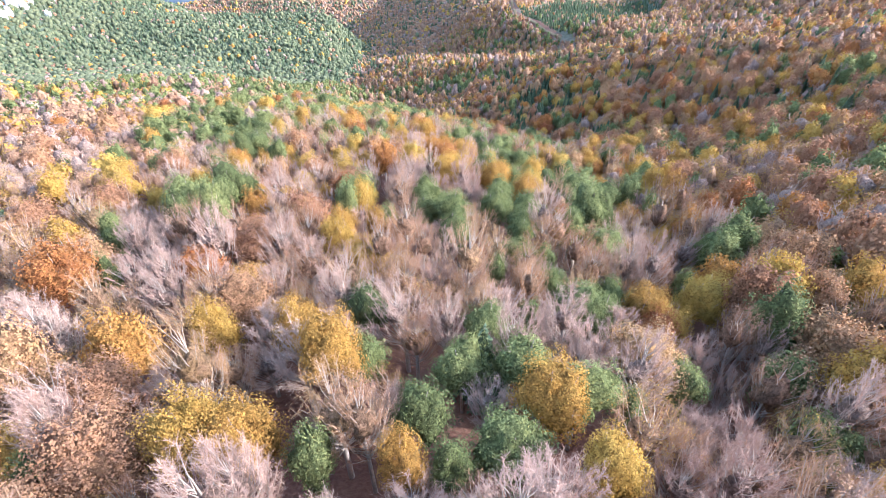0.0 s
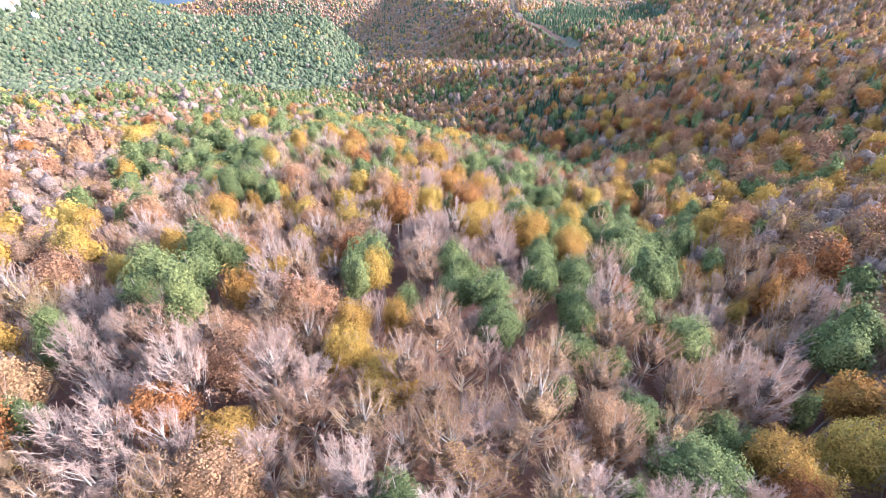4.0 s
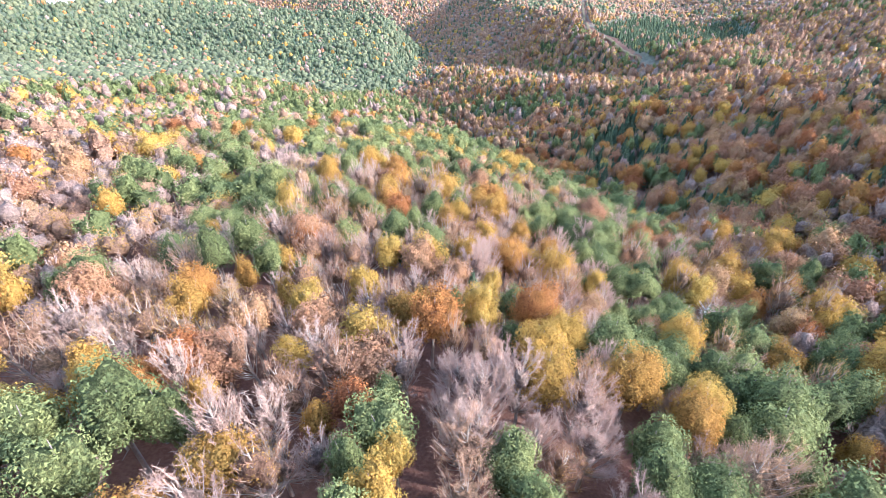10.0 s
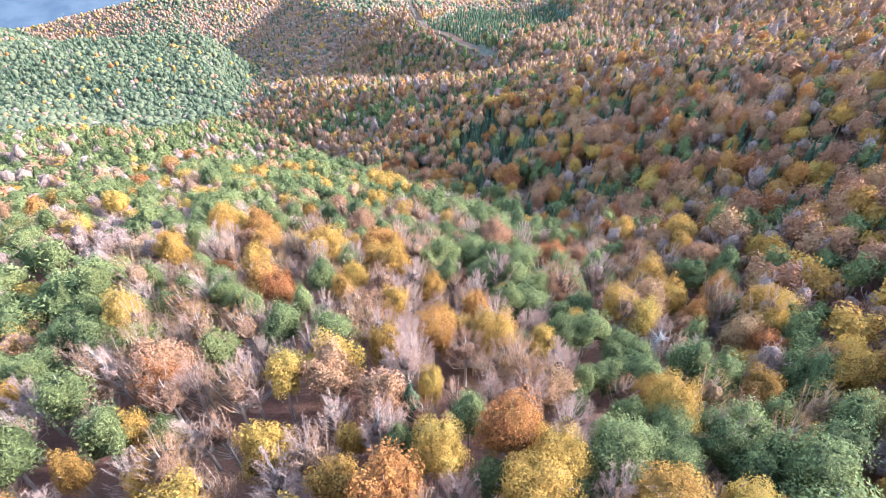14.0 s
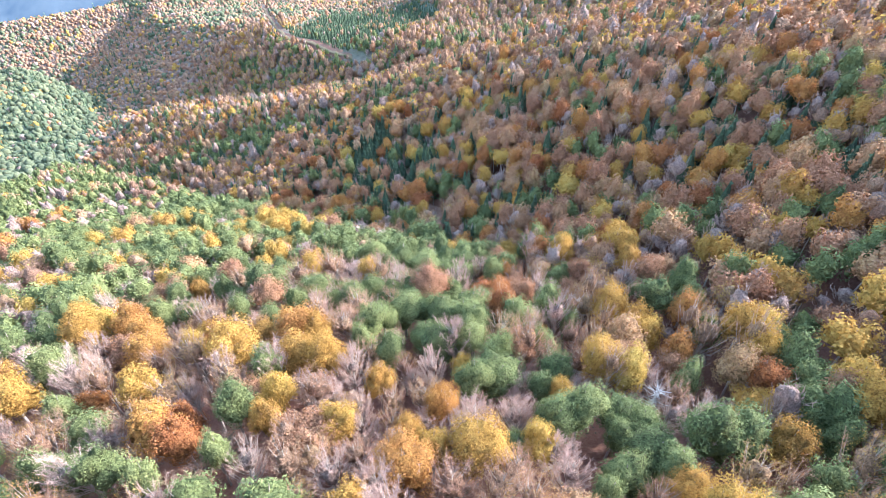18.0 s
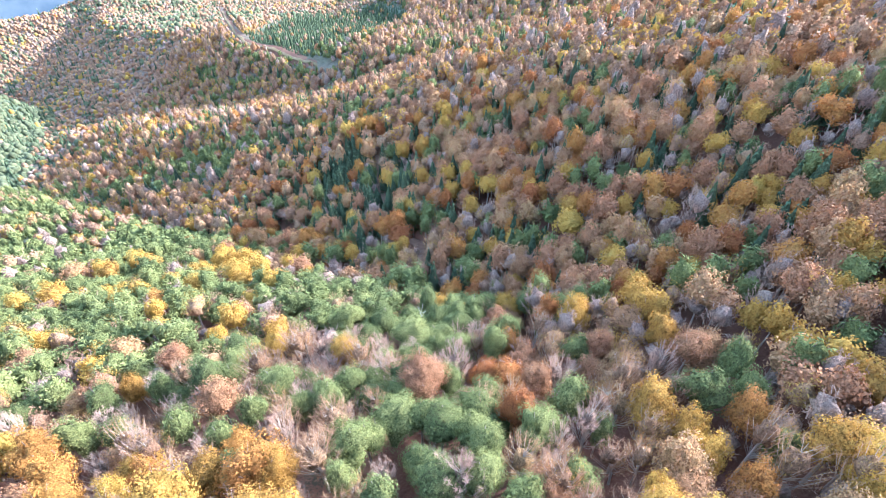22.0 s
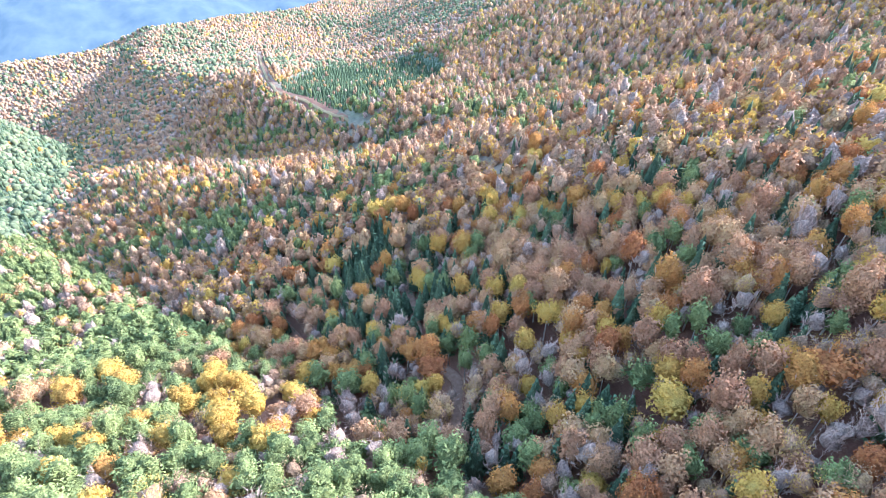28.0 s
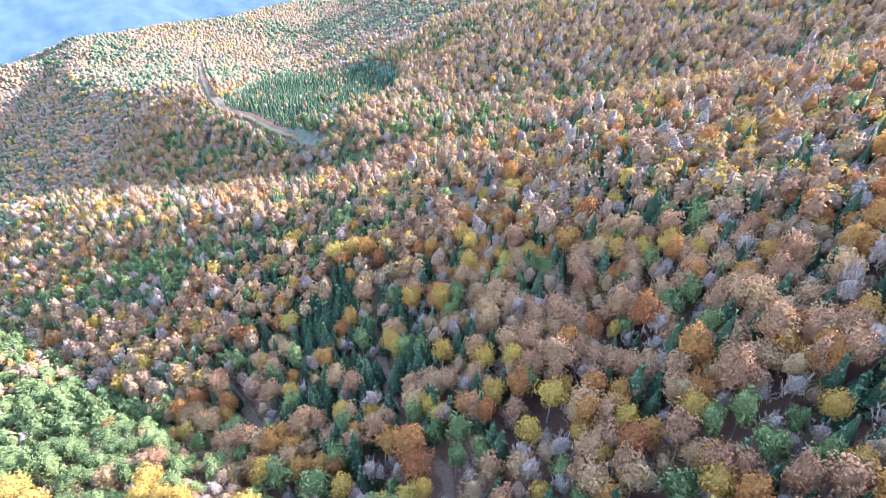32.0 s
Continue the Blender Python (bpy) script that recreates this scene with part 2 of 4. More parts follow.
def mesh_from(name, co, faces, smooth=True):
    me = bpy.data.meshes.new(name)
    n, k = faces.shape
    me.vertices.add(len(co))
    me.vertices.foreach_set("co", np.asarray(co, np.float32).ravel())
    me.loops.add(n * k)
    me.loops.foreach_set("vertex_index", faces.astype(np.int32).ravel())
    me.polygons.add(n)
    me.polygons.foreach_set("loop_start", np.arange(0, n * k, k, dtype=np.int32))
    me.polygons.foreach_set("use_smooth", np.full(n, smooth))
    me.update(calc_edges=True)
    return me


XS = stretched(-220, 330, 3.5, -3500, 3500)
YS = stretched(-60, 620, 3.5, -1500, 4500)
GX, GY = np.meshgrid(XS, YS)
ground = new("ground", sheet_mesh("ground", XS, YS, land(GX, GY)))
ground.data.materials.append(leaf_litter())
tagged(ground, "steep mountainside covered with red-brown fallen leaves", "ground", kind="structure")


# ---- distant mountains: a glowing sheet, the air's blue haze painted in ----
def haze_glow():
    m, nodes, links, bsdf = material("glowing_far_mountain")
    geo = nodes.new("ShaderNodeNewGeometry")
    n = noise_node(nodes, links, 0.02, 6.0, geo.outputs["Position"])
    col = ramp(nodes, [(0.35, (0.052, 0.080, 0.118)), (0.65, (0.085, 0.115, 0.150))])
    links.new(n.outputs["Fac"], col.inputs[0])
    # Nearly black base; the blue of the haze is emitted.
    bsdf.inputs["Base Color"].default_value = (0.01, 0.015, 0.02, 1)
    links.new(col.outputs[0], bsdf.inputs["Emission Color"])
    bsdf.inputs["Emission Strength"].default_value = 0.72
    bsdf.inputs["Roughness"].default_value = 1.0
    return m


MX, MY = np.linspace(-2200, 700, 90), np.linspace(1560, 2700, 50)
mx, my = np.meshgrid(MX, MY)
ridge = -560 + 0.42 * (my - 1560) + 30 * np.sin(0.006 * mx + 0.004 * my) + 16 * np.sin(0.017 * mx - 0.006 * my) + 7 * np.sin(0.041 * mx + 0.02 * my)
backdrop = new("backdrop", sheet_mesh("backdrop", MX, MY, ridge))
backdrop.data.materials.append(haze_glow())
tagged(backdrop, "distant wooded mountainside, haze painted in as a blue glow", "mountain", kind="structure")


# ---- trees ----
rng = np.random.default_rng(7)


def tube(points, radii, sides=5):
    """A tapered limb along points."""
    p, r = np.asarray(points, float), np.asarray(radii, float)
    d = np.gradient(p, axis=0)
    d /= np.linalg.norm(d, axis=1, keepdims=True) + 1e-9
    ref = np.where(np.abs(d[:, 2:3]) > 0.9, np.array([[1.0, 0, 0]]), np.array([[0, 0, 1.0]]))
    u = np.cross(d, ref)
    u /= np.linalg.norm(u, axis=1, keepdims=True)
    v = np.cross(d, u)
    a = np.linspace(0, 2 * np.pi, sides, endpoint=False)
    ring = p[:, None] + r[:, None, None] * (np.cos(a)[None, :, None] * u[:, None] + np.sin(a)[None, :, None] * v[:, None])
    i = np.arange(len(p) * sides).reshape(len(p), sides)
    j = np.roll(i, -1, axis=1)
    q = np.stack([i[:-1], j[:-1], j[1:], i[1:]], -1).reshape(-1, 4)
    tri = np.concatenate([q[:, [0, 1, 2]], q[:, [0, 2, 3]]])
    return ring.reshape(-1, 3), tri


def merge(pieces):
    co, tri, n = [], [], 0
    for c, t in pieces:
        co.append(c)
        tri.append(t + n)
        n += len(c)
    return np.concatenate(co), np.concatenate(tri)


def blades(start, way, length, width, g):
    """Thin twigs: one long triangle each."""
    side = np.cross(way, g.normal(size=way.shape))
    side /= np.linalg.norm(side, axis=1, keepdims=True) + 1e-9
    a, b = start - side * width[:, None] / 2, start + side * width[:, None] / 2
    c = start + way * length[:, None]
    co = np.stack([a, b, c], 1).reshape(-1, 3)
    return co, np.arange(len(co)).reshape(-1, 3)


def sprigs(end, way, length, width, g, forks=4):
    """Feathery twigs: a fine stem with side shoots that fan out to its tip."""
    n = len(end)
    root = end - way * length[:, None]
    stems = blades(root, way, length, width * 1.3, g)
    i = np.repeat(np.arange(n), forks)
    start = root[i] + way[i] * (length[i] * g.uniform(0.25, 0.75, len(i)))[:, None]
    side = unit(way[i] + g.normal(size=start.shape) * 0.42 + np.array([0, 0, 0.12]))
    return merge([stems, blades(start, side, length[i] * g.uniform(0.3, 0.6, len(i)), width[i] * 0.85, g)])


def leaves(at, out, size, g, flat=0.0, slim=1.0, loose=0.5):
    """Sprays of leaves: a bent triangle each, turned roughly outwards."""
    nrm = out + g.normal(size=at.shape) * loose
    nrm[:, 2] += flat
    nrm /= np.linalg.norm(nrm, axis=1, keepdims=True) + 1e-9
    u = np.cross(nrm, g.normal(size=at.shape))
    u /= np.linalg.norm(u, axis=1, keepdims=True) + 1e-9
    v = np.cross(nrm, u)
    s = size[:, None]
    co = np.stack([at + s * u * 0.62 * slim, at - s * u * 0.35 * slim + s * v * 0.5 / slim, at - s * u * 0.3 * slim - s * v * 0.5 / slim], 1).reshape(-1, 3)
    return co, np.arange(len(co)).reshape(-1, 3)


def unit(v):
    return v / (np.linalg.norm(v, axis=-1, keepdims=True) + 1e-9)


def lobes(g, count, low=-0.3, small=0.34, large=0.5, far=0.72):
    """A crown of radius one made of overlapping lobes: their middles and radii."""
    c = unit(g.normal(size=(count * 6, 3)) + np.array([0, 0, 0.3]))
    c = c[c[:, 2] > low]
    keep = [unit(np.array([0.0, 0.0, 1.0]) + g.normal(size=3) * 0.3)]
    for p in c:
        if len(keep) < count and min(np.linalg.norm(p - q) for q in keep) > 1.7 / math.sqrt(count):
            keep.append(p)
    c = np.array(keep)
    return c * g.uniform(0.42, far, (len(c), 1)), g.uniform(small, large, len(c))


def reach(crown, d):
    """How far the crown reaches along each direction, and the way out there."""
    mid, r = crown
    along_d = d @ mid.T
    inside = r ** 2 - (mid ** 2).sum(1) + along_d ** 2
    far = np.where(inside > 0, along_d + np.sqrt(np.maximum(inside, 0)), 0.0)
    best = far.argmax(1)
    rad = np.maximum(far.max(1), 0.42)
    return rad, unit(0.25 * d + unit(d * rad[:, None] - mid[best]))


def ways(g, n, low=-0.55):
    """Directions from the middle of a crown, few of them downwards."""
    z = g.uniform(low, 1, n)
    a = g.uniform(0, 2 * np.pi, n)
    q = np.sqrt(1 - z * z)
    return np.stack([q * np.cos(a), q * np.sin(a), z], -1)


def cap(g, centre, radii, rows, cols):
    """A broad rounded crown seen from afar."""
    co = []
    for i in range(rows):
        z = -0.25 + 1.2 * (i / (rows - 1)) ** 0.9
        q = math.sqrt(max(1 - z * z, 0.0))
        for j in range(cols):
            a = 2 * np.pi * (j + 0.5 * (i % 2)) / cols
            k = g.uniform(0.72, 1.18)
            co.append((q * math.cos(a) * k, q * math.sin(a) * k, z * g.uniform(0.8, 1.1)))
    i = np.arange(rows * cols).reshape(rows, cols)
    j = np.roll(i, -1, axis=1)
    q = np.stack([i[:-1], j[:-1], j[1:], i[1:]], -1).reshape(-1, 4)
    lid = np.array([[i[-1, 0], i[-1, k], i[-1, k + 1]] for k in range(1, cols - 1)])
    return np.array(co) * radii + centre, np.concatenate([q[:, [0, 1, 2]], q[:, [0, 2, 3]], lid])


def heart(g, crown, centre, radii, rows, cols, rough=0.06):
    """The closed inner mass of a crown, lobed like its outside."""
    f = np.linspace(0, 1, rows) ** 0.85
    z = np.repeat(-0.75 + 1.68 * f, cols)
    a = (np.tile(np.arange(cols), rows) + 0.5 * np.repeat(np.arange(rows) % 2, cols)) * 2 * np.pi / cols
    q = np.sqrt(1 - z * z)
    d = np.stack([q * np.cos(a), q * np.sin(a), z], -1)
    rad, _ = reach(crown, d)
    co = d * (rad * g.uniform(1 - rough, 1 + rough, len(d)))[:, None]
    i = np.arange(rows * cols).reshape(rows, cols)
    j = np.roll(i, -1, axis=1)
    q = np.stack([i[:-1], j[:-1], j[1:], i[1:]], -1).reshape(-1, 4)
    cap = np.array([[i[-1, 0], i[-1, k], i[-1, k + 1]] for k in range(1, cols - 1)])
    return co * radii + centre, np.concatenate([q[:, [0, 1, 2]], q[:, [0, 2, 3]], cap])


def hull(g, centre, radii, rows=5, cols=8, low=-0.7):
    """The closed inner mass of a crown."""
    co = []
    for i in range(rows):
        z = low + (1 - low) * (i / (rows - 1)) ** 0.8 * 0.98
        r = math.sqrt(max(1 - z * z, 0.02))
        for j in range(cols):
            a = 2 * np.pi * (j + 0.5 * (i % 2)) / cols
            k = g.uniform(0.72, 1.15)
            co.append((r * math.cos(a) * k, r * math.sin(a) * k, z * k))
    i = np.arange(rows * cols).reshape(rows, cols)
    j = np.roll(i, -1, axis=1)
    q = np.stack([i[:-1], j[:-1], j[1:], i[1:]], -1).reshape(-1, 4)
    cap = np.array([[i[-1, 0], i[-1, k], i[-1, k + 1]] for k in range(1, cols - 1)])
    return np.array(co) * radii + centre, np.concatenate([q[:, [0, 1, 2]], q[:, [0, 2, 3]], cap])


# levels of detail: 0 nearest the walk, 1 near, 2 across the ravine, 3 hillsides, 4 far woods
GRID = ((9, 14), (7, 11), (5, 9), (4, 7), (3, 5))


def beech(g, lod, leaf_share, height=14.0, spread=3.5):
    """A broadleaved tree: trunk and limbs; twigs; leaves; and the crown's shade-painted inside."""
    upright = lod < 2 and leaf_share < 0.9
    if upright:
        height, spread = 1.1 * height, (0.86 if leaf_share else 0.8) * spread
    lean = g.normal(size=2) * 0.5
    split = height * g.uniform(0.38, 0.48)
    centre = np.array([lean[0], lean[1], height * 0.64])
    radii = np.array([spread, spread, height * 0.37])
    top = np.array([lean[0], lean[1], height * 0.9])
    fork = np.array([lean[0] * 0.5, lean[1] * 0.5, split])
    wood = [tube([(0, 0, -1.5), (lean[0] * 0.2, lean[1] * 0.2, split * 0.6), fork, top * (1, 1, 0.8), top],
                 [0.25, 0.2, 0.16, 0.08, 0.02], (6, 5, 3, 3, 3)[lod])]
    crown = lobes(g, (18, 15, 11, 9, 5)[lod], small=0.26, large=0.44, far=(0.78, 0.78, 0.76, 0.72, 0.6)[lod])
    twig = spray = None
    limbs = []
    full = leaf_share > 0.9
    if lod < 3:
        # pale branches that fan out of the fork; each carries its own brush of fine twigs
        count = ((12, 9, 4) if full else (44, 34, 16) if leaf_share else (66, 50, 24))[lod]
        brush = ((6, 5, 4) if full else (16, 12, 6) if leaf_share else (22, 16, 10))[lod]
        d = ways(g, count, -0.3)
        rad, _ = reach(crown, d)
        ends, turns = [], []
        for way, r in zip(d, rad):
            tip = centre + way * r * radii * g.uniform(0.84, 1.0)
            if upright:
                # limbs leave the stem low down and sweep up to the outside of the crown
                rise = min(max(tip[2] - 1.7 * math.hypot(tip[0] - lean[0], tip[1] - lean[1]) - 1.0, 0.7 * split), 0.8 * height)
                p0 = np.array([lean[0] * rise / height, lean[1] * rise / height, rise])
                p1 = p0 + (tip - p0) * (0.6, 0.6, 0.45) + g.normal(size=3) * 0.15
            else:
                p0 = fork + np.array([0, 0, height * g.uniform(-0.04, 0.2) * max(way[2] + 0.3, 0)])
                p1 = p0 * 0.5 + tip * 0.5 + g.normal(size=3) * 0.3 - np.array([0, 0, 0.5])
            if lod < 2:
                limbs.append(tube([p0, p1, tip], [0.055, 0.034, 0.012], 3))
            f = g.uniform(0.0, 1.0, (brush, 1)) ** 0.7
            stem = unit(tip - p1)
            start = p1 + (tip - p1) * f
            out = unit(0.8 * stem + 0.3 * unit(start - fork) + g.normal(size=(brush, 3)) * 0.55 + np.array([0, 0, 0.3]))
            turns.append(out)
            ends.append(start + out * g.uniform(0.45, 1.0, (brush, 1)))
        ends, turns = np.concatenate(ends), np.concatenate(turns)
        n = len(ends)
        twig = sprigs(ends, turns, g.uniform(0.7, 1.35, n), g.uniform(0.7, 1.3, n) * (0.023, 0.031, 0.07)[lod], g, (4, 3, 2)[lod])
    if leaf_share and lod < 4:
        n = ((6600, 3300, 950, 105) if full else (900, 620, 240, 80))[lod]
        if full:
            # sprays in drifts, with dark gaps between them
            d = ways(g, 2 * n)
            a, b = g.uniform(0, 6.28, 2)
            drift = np.sin(7 * d[:, 0] + a + 2 * d[:, 1]) * np.sin(7 * d[:, 1] + b - 3 * d[:, 2]) + 0.6 * np.sin(9 * d[:, 2] + a - 4 * d[:, 0])
            d = d[drift + 0.35 * g.normal(size=2 * n) > (-0.75 if lod < 2 else -1.05)][:n]
            n = len(d)
        else:
            # the last leaves hold on in a few parts of the crown
            d = ways(g, 6 * n, -0.2)
            holds = unit(g.normal(size=(5, 3)) + np.array([0, 0, 0.9]))
            d = d[((d @ holds.T).max(1) + 0.12 * g.normal(size=6 * n)) > 0.72][:n]
            n = len(d)
        rad, out = reach(crown, d)
        at = centre + d * (rad * g.uniform(0.78, 1.06, n))[:, None] * radii
        spray = leaves(at, out, g.uniform(0.6, 1.25, n) * ((0.16, 0.24, 0.45, 1.1) if full else (0.085, 0.115, 0.24, 0.9))[lod], g, slim=1.0 if full or lod > 2 else 1.5, loose=0.45)
    elif lod == 3:
        d = ways(g, 80)
        rad, out = reach(crown, d)
        spray = leaves(centre + d * (rad * g.uniform(0.8, 1.05, 80))[:, None] * radii, out, g.uniform(0.6, 1.25, 80) * 0.55, g, slim=1.6, loose=0.7)
    fill = ((0.78, 0.79, 0.80, 0.82, 1.1) if full else (0.40, 0.44, 0.58, 0.86, 1.1) if leaf_share else (0.3, 0.36, 0.58, 0.84, 1.1))[lod]
    if lod > 3:
        return merge(wood), None, twig, spray, cap(g, centre - np.array([0, 0, 0.6]), radii * (0.95, 0.95, 0.62), *GRID[lod])
    return merge(wood), merge(limbs) if limbs else None, twig, spray, heart(g, crown, centre, radii * fill, *GRID[lod], (0.12, 0.12, 0.14, 0.18, 0.1)[lod])


def pine(g, lod, height=14.0, spread=2.9):
    """A pine: a bare lower trunk and uneven cushions of needles on short limbs."""
    bend = g.normal(size=2) * 0.5
    stem = lambda z: np.array([bend[0] * (z / height) ** 2 * 2, bend[1] * (z / height) ** 2 * 2, z])  # noqa: E731
    wood = [tube([(0, 0, -1.5), stem(height * 0.5), stem(height * 0.9)], [0.24, 0.16, 0.03], (6, 5, 3, 3, 3)[lod])]
    limbs = []
    squash = g.uniform(0.85, 1.2)
    centre, radii = stem(height * 0.62), np.array([spread * squash, spread / squash, height * g.uniform(0.31, 0.40)])
    crown = lobes(g, (20, 16, 11, 7, 5)[lod], -0.5, 0.2, 0.44, (0.82, 0.82, 0.8, 0.66, 0.6)[lod])
    for k in range((9, 6, 0, 0, 0)[lod]):
        z, a = height * g.uniform(0.3, 0.5), 2.4 * k
        limbs.append(tube([stem(z), stem(z + 0.8) + np.array([math.cos(a), math.sin(a), 0]) * g.uniform(0.8, 1.8)], [0.06, 0.02], 3))
    n = (4000, 2500, 640, 90, 0)[lod]
    spray = None
    if n:
        d = ways(g, n, -0.7)
        rad, out = reach(crown, d)
        at = centre + d * (rad * g.uniform(0.84, 1.06, n))[:, None] * radii
        spray = leaves(at, out, g.uniform(0.5, 1.4, n) * (0.15, 0.2, 0.44, 1.0)[lod], g, 0.3, 1.45, 0.65)
    if lod > 3:
        return merge(wood), None, None, spray, cap(g, centre - np.array([0, 0, 0.6]), radii * (1.1, 1.1, 0.65), *GRID[lod])
    return merge(wood), merge(limbs) if limbs else None, None, spray, heart(g, crown, centre, radii * (0.80, 0.81, 0.82, 0.86, 1)[lod], *GRID[lod], (0.14, 0.14, 0.14, 0.22, 0.2)[lod])


def fir(g, lod, height=14.0, spread=2.3):
    """A fir: a pointed cone of drooping whorls."""
    wood = [tube([(0, 0, -1.5), (0, 0, height * 0.6), (0, 0, height)], [0.22, 0.13, 0.02], (5, 4, 3, 3, 3)[lod])]
    n = (1600, 1000, 330, 34, 10)[lod]
    f = 1 - np.sqrt(g.uniform(0, 1, n))
    tiers = (15, 13, 10, 6, 4)[lod]
    tier = np.round(f * tiers) / tiers
    z = height * (0.14 + 0.86 * tier) - g.uniform(0, 0.5, n)
    arm = g.integers(0, 9, n) * (2 * np.pi / 9) + tier * 9 + g.normal(size=n) * 0.2
    r = spread * (1.03 - tier) * np.sqrt(g.uniform(0.1, 1.0, n)) * (0.85 + 0.25 * np.sin(arm * 3 + tier * 20))
    at = np.stack([np.cos(arm) * r, np.sin(arm) * r, z - 0.28 * r], -1)
    out = np.stack([np.cos(arm) * 0.8, np.sin(arm) * 0.8, np.full(n, 0.7)], -1)
    spray = leaves(at, out, g.uniform(0.6, 1.2, n) * (0.34, 0.44, 0.66, 1.3, 2.0)[lod], g, 0.2)
    core = tube([(0, 0, height * 0.2), (0, 0, height * 0.55), (0, 0, height * 0.95)], [spread * 0.74, spread * 0.44, 0.05], (7, 6, 5, 5, 4)[lod])
    return merge(wood), None, None, spray, core


def snag(g, lod, height=11.0):
    """A dead tree: a bleached stem with broken limbs."""
    wood = [tube([(0, 0, -1.5), (0.2, 0, height * 0.5), (0.5, 0.2, height)], [0.26, 0.2, 0.05], 5)]
    n, limbs = 26, []
    for k in range(n):
        z = height * g.uniform(0.35, 1.0)
        a = g.uniform(0, 6.28)
        p = np.array([0.04 * z, 0, z])
        w = np.array([np.cos(a), np.sin(a), g.uniform(0.0, 0.9)])
        limbs.append(tube([p, p + w * g.uniform(0.6, 1.6), p + w * g.uniform(1.4, 2.4) + (0, 0, 0.4)], [0.09, 0.06, 0.02], 3))
    s = np.array([[0.04 * z, 0, z] for z in g.uniform(height * 0.4, height, 160)])
    w = unit(g.normal(size=(160, 3)) + np.array([0, 0, 0.3]))
    return merge(wood), merge(limbs), blades(s, w, g.uniform(0.8, 2.2, 160), np.full(160, 0.08), g), None, None


def grow(kind, g, lod):
    if kind == "pine":
        return pine(g, lod, g.uniform(13, 15.5), g.uniform(3.0, 3.7))
    if kind == "fir":
        return fir(g, lod, g.uniform(12.0, 14.5), g.uniform(3.0, 3.6))
    if kind == "snag":
        return snag(g, lod)
    return beech(g, lod, {"bare": 0.0, "tan": 0.5, "gold": 1.0, "orange": 1.0, "brown": 1.0}[kind], g.uniform(12.5, 15), g.uniform(3.3, 3.9))


NAMES = {"brown": "brown_beech", "bare": "bare_beech", "tan": "thinning_beech", "gold": "golden_beech", "orange": "rusty_beech", "pine": "pine_tree",
         "fir": "fir_tree", "snag": "dead_tree"}
LABELS = {
    "bare": "leafless grey beech with a rounded crown of fine twigs",
    "tan": "half-bare beech with the last tan-brown leaves",
    "gold": "beech in full golden-yellow autumn leaf",
    "orange": "beech in rust-orange autumn leaf",
    "brown": "beech with dull copper-brown autumn leaves",
    "pine": "green mountain pine with flat plates of needles",
    "fir": "dark blue-green fir with a pointed crown",
    "snag": "dead bleached tree with broken white limbs",
}
BARKS = {"pine": PINE_BARK, "fir": PINE_BARK, "snag": DEAD_WOOD}
SHAPES = {}
for lod in range(5):
    for kind in NAMES:
        for v in range(5):
            if kind == "snag" and (lod or v > 1):
                continue
            g = np.random.default_rng(100 * lod + 10 * v + len(kind) + ord(kind[0]))
            SHAPES[kind, lod, v] = grow(kind, g, lod)


def flat_mesh(name, shape, mats):
    me = mesh_from(name, *shape, smooth=True)
    for m in mats:
        me.materials.append(m)
    return me


LATE = (1, 3)  # thinning beeches that still hold yellow leaves on the upper crown
MESHES = {}
for (kind, lod, v), (wood, *crown) in SHAPES.items():
    if lod >= 3:
        continue
    twigs = "bare" if kind in ("gold", "orange", "brown") else kind
    trunk = flat_mesh("trunk", wood, [BARKS.get(kind, BEECH_BARK)])
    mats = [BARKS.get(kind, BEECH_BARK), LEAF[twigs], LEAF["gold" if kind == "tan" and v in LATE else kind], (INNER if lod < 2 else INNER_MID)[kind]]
    layers = [(c, m) for c, m in zip(crown, mats) if c]
    both = flat_mesh("crown", merge([c for c, _ in layers]), [m for _, m in layers])
    both.polygons.foreach_set("material_index", np.concatenate([np.full(len(c[1]), i) for i, (c, _) in enumerate(layers)]).astype(np.int32))
    MESHES[kind, lod, v] = trunk, both


CROWN = {"brown": 3.45, "bare": 3.45, "tan": 3.45, "gold": 3.45, "orange": 3.45, "pine": 3.3, "fir": 3.3, "snag": 2.0}


def plant(kind, lod, v, x, y, wide, tall, turn):
    """One tree as a thing: an empty at its foot with trunk and crown."""
    foot = new(NAMES[kind])
    foot.empty_display_size = 0.5
    foot.matrix_basis = pose(x, y, float(land(x, y)) - 0.1, 0, 0, turn) @ Matrix.Diagonal((wide, wide, tall, 1))
    tagged(foot, LABELS[kind], "tree", "trees of the mountain forest")
    trunk, crown = MESHES[kind, lod, v]
    for name, me in (("trunk", trunk), ("crown", crown)):
        ob = new(name, me)
        ob.parent = foot
    return foot


def scatter(x0, x1, y0, y1, gap, g):
    """Points at uneven spacing: a jittered hexagonal grid."""
    xs, ys = np.meshgrid(np.arange(x0, x1, gap), np.arange(y0, y1, gap * 0.866))
    xs = xs + (np.arange(len(ys)) % 2)[:, None] * gap / 2
    xs, ys = xs.ravel(), ys.ravel()
    return xs + g.uniform(-0.36, 0.36, len(xs)) * gap, ys + g.uniform(-0.36, 0.36, len(xs)) * gap


def blob(x, y, cx, cy, rx, ry, turn=0.0):
    c, s = math.cos(radians(turn)), math.sin(radians(turn))
    u, v = (x - cx) * c + (y - cy) * s, -(x - cx) * s + (y - cy) * c
    return np.exp(-((u / rx) ** 2 + (v / ry) ** 2))


KINDS = ["bare", "tan", "gold", "orange", "brown", "pine", "fir"]

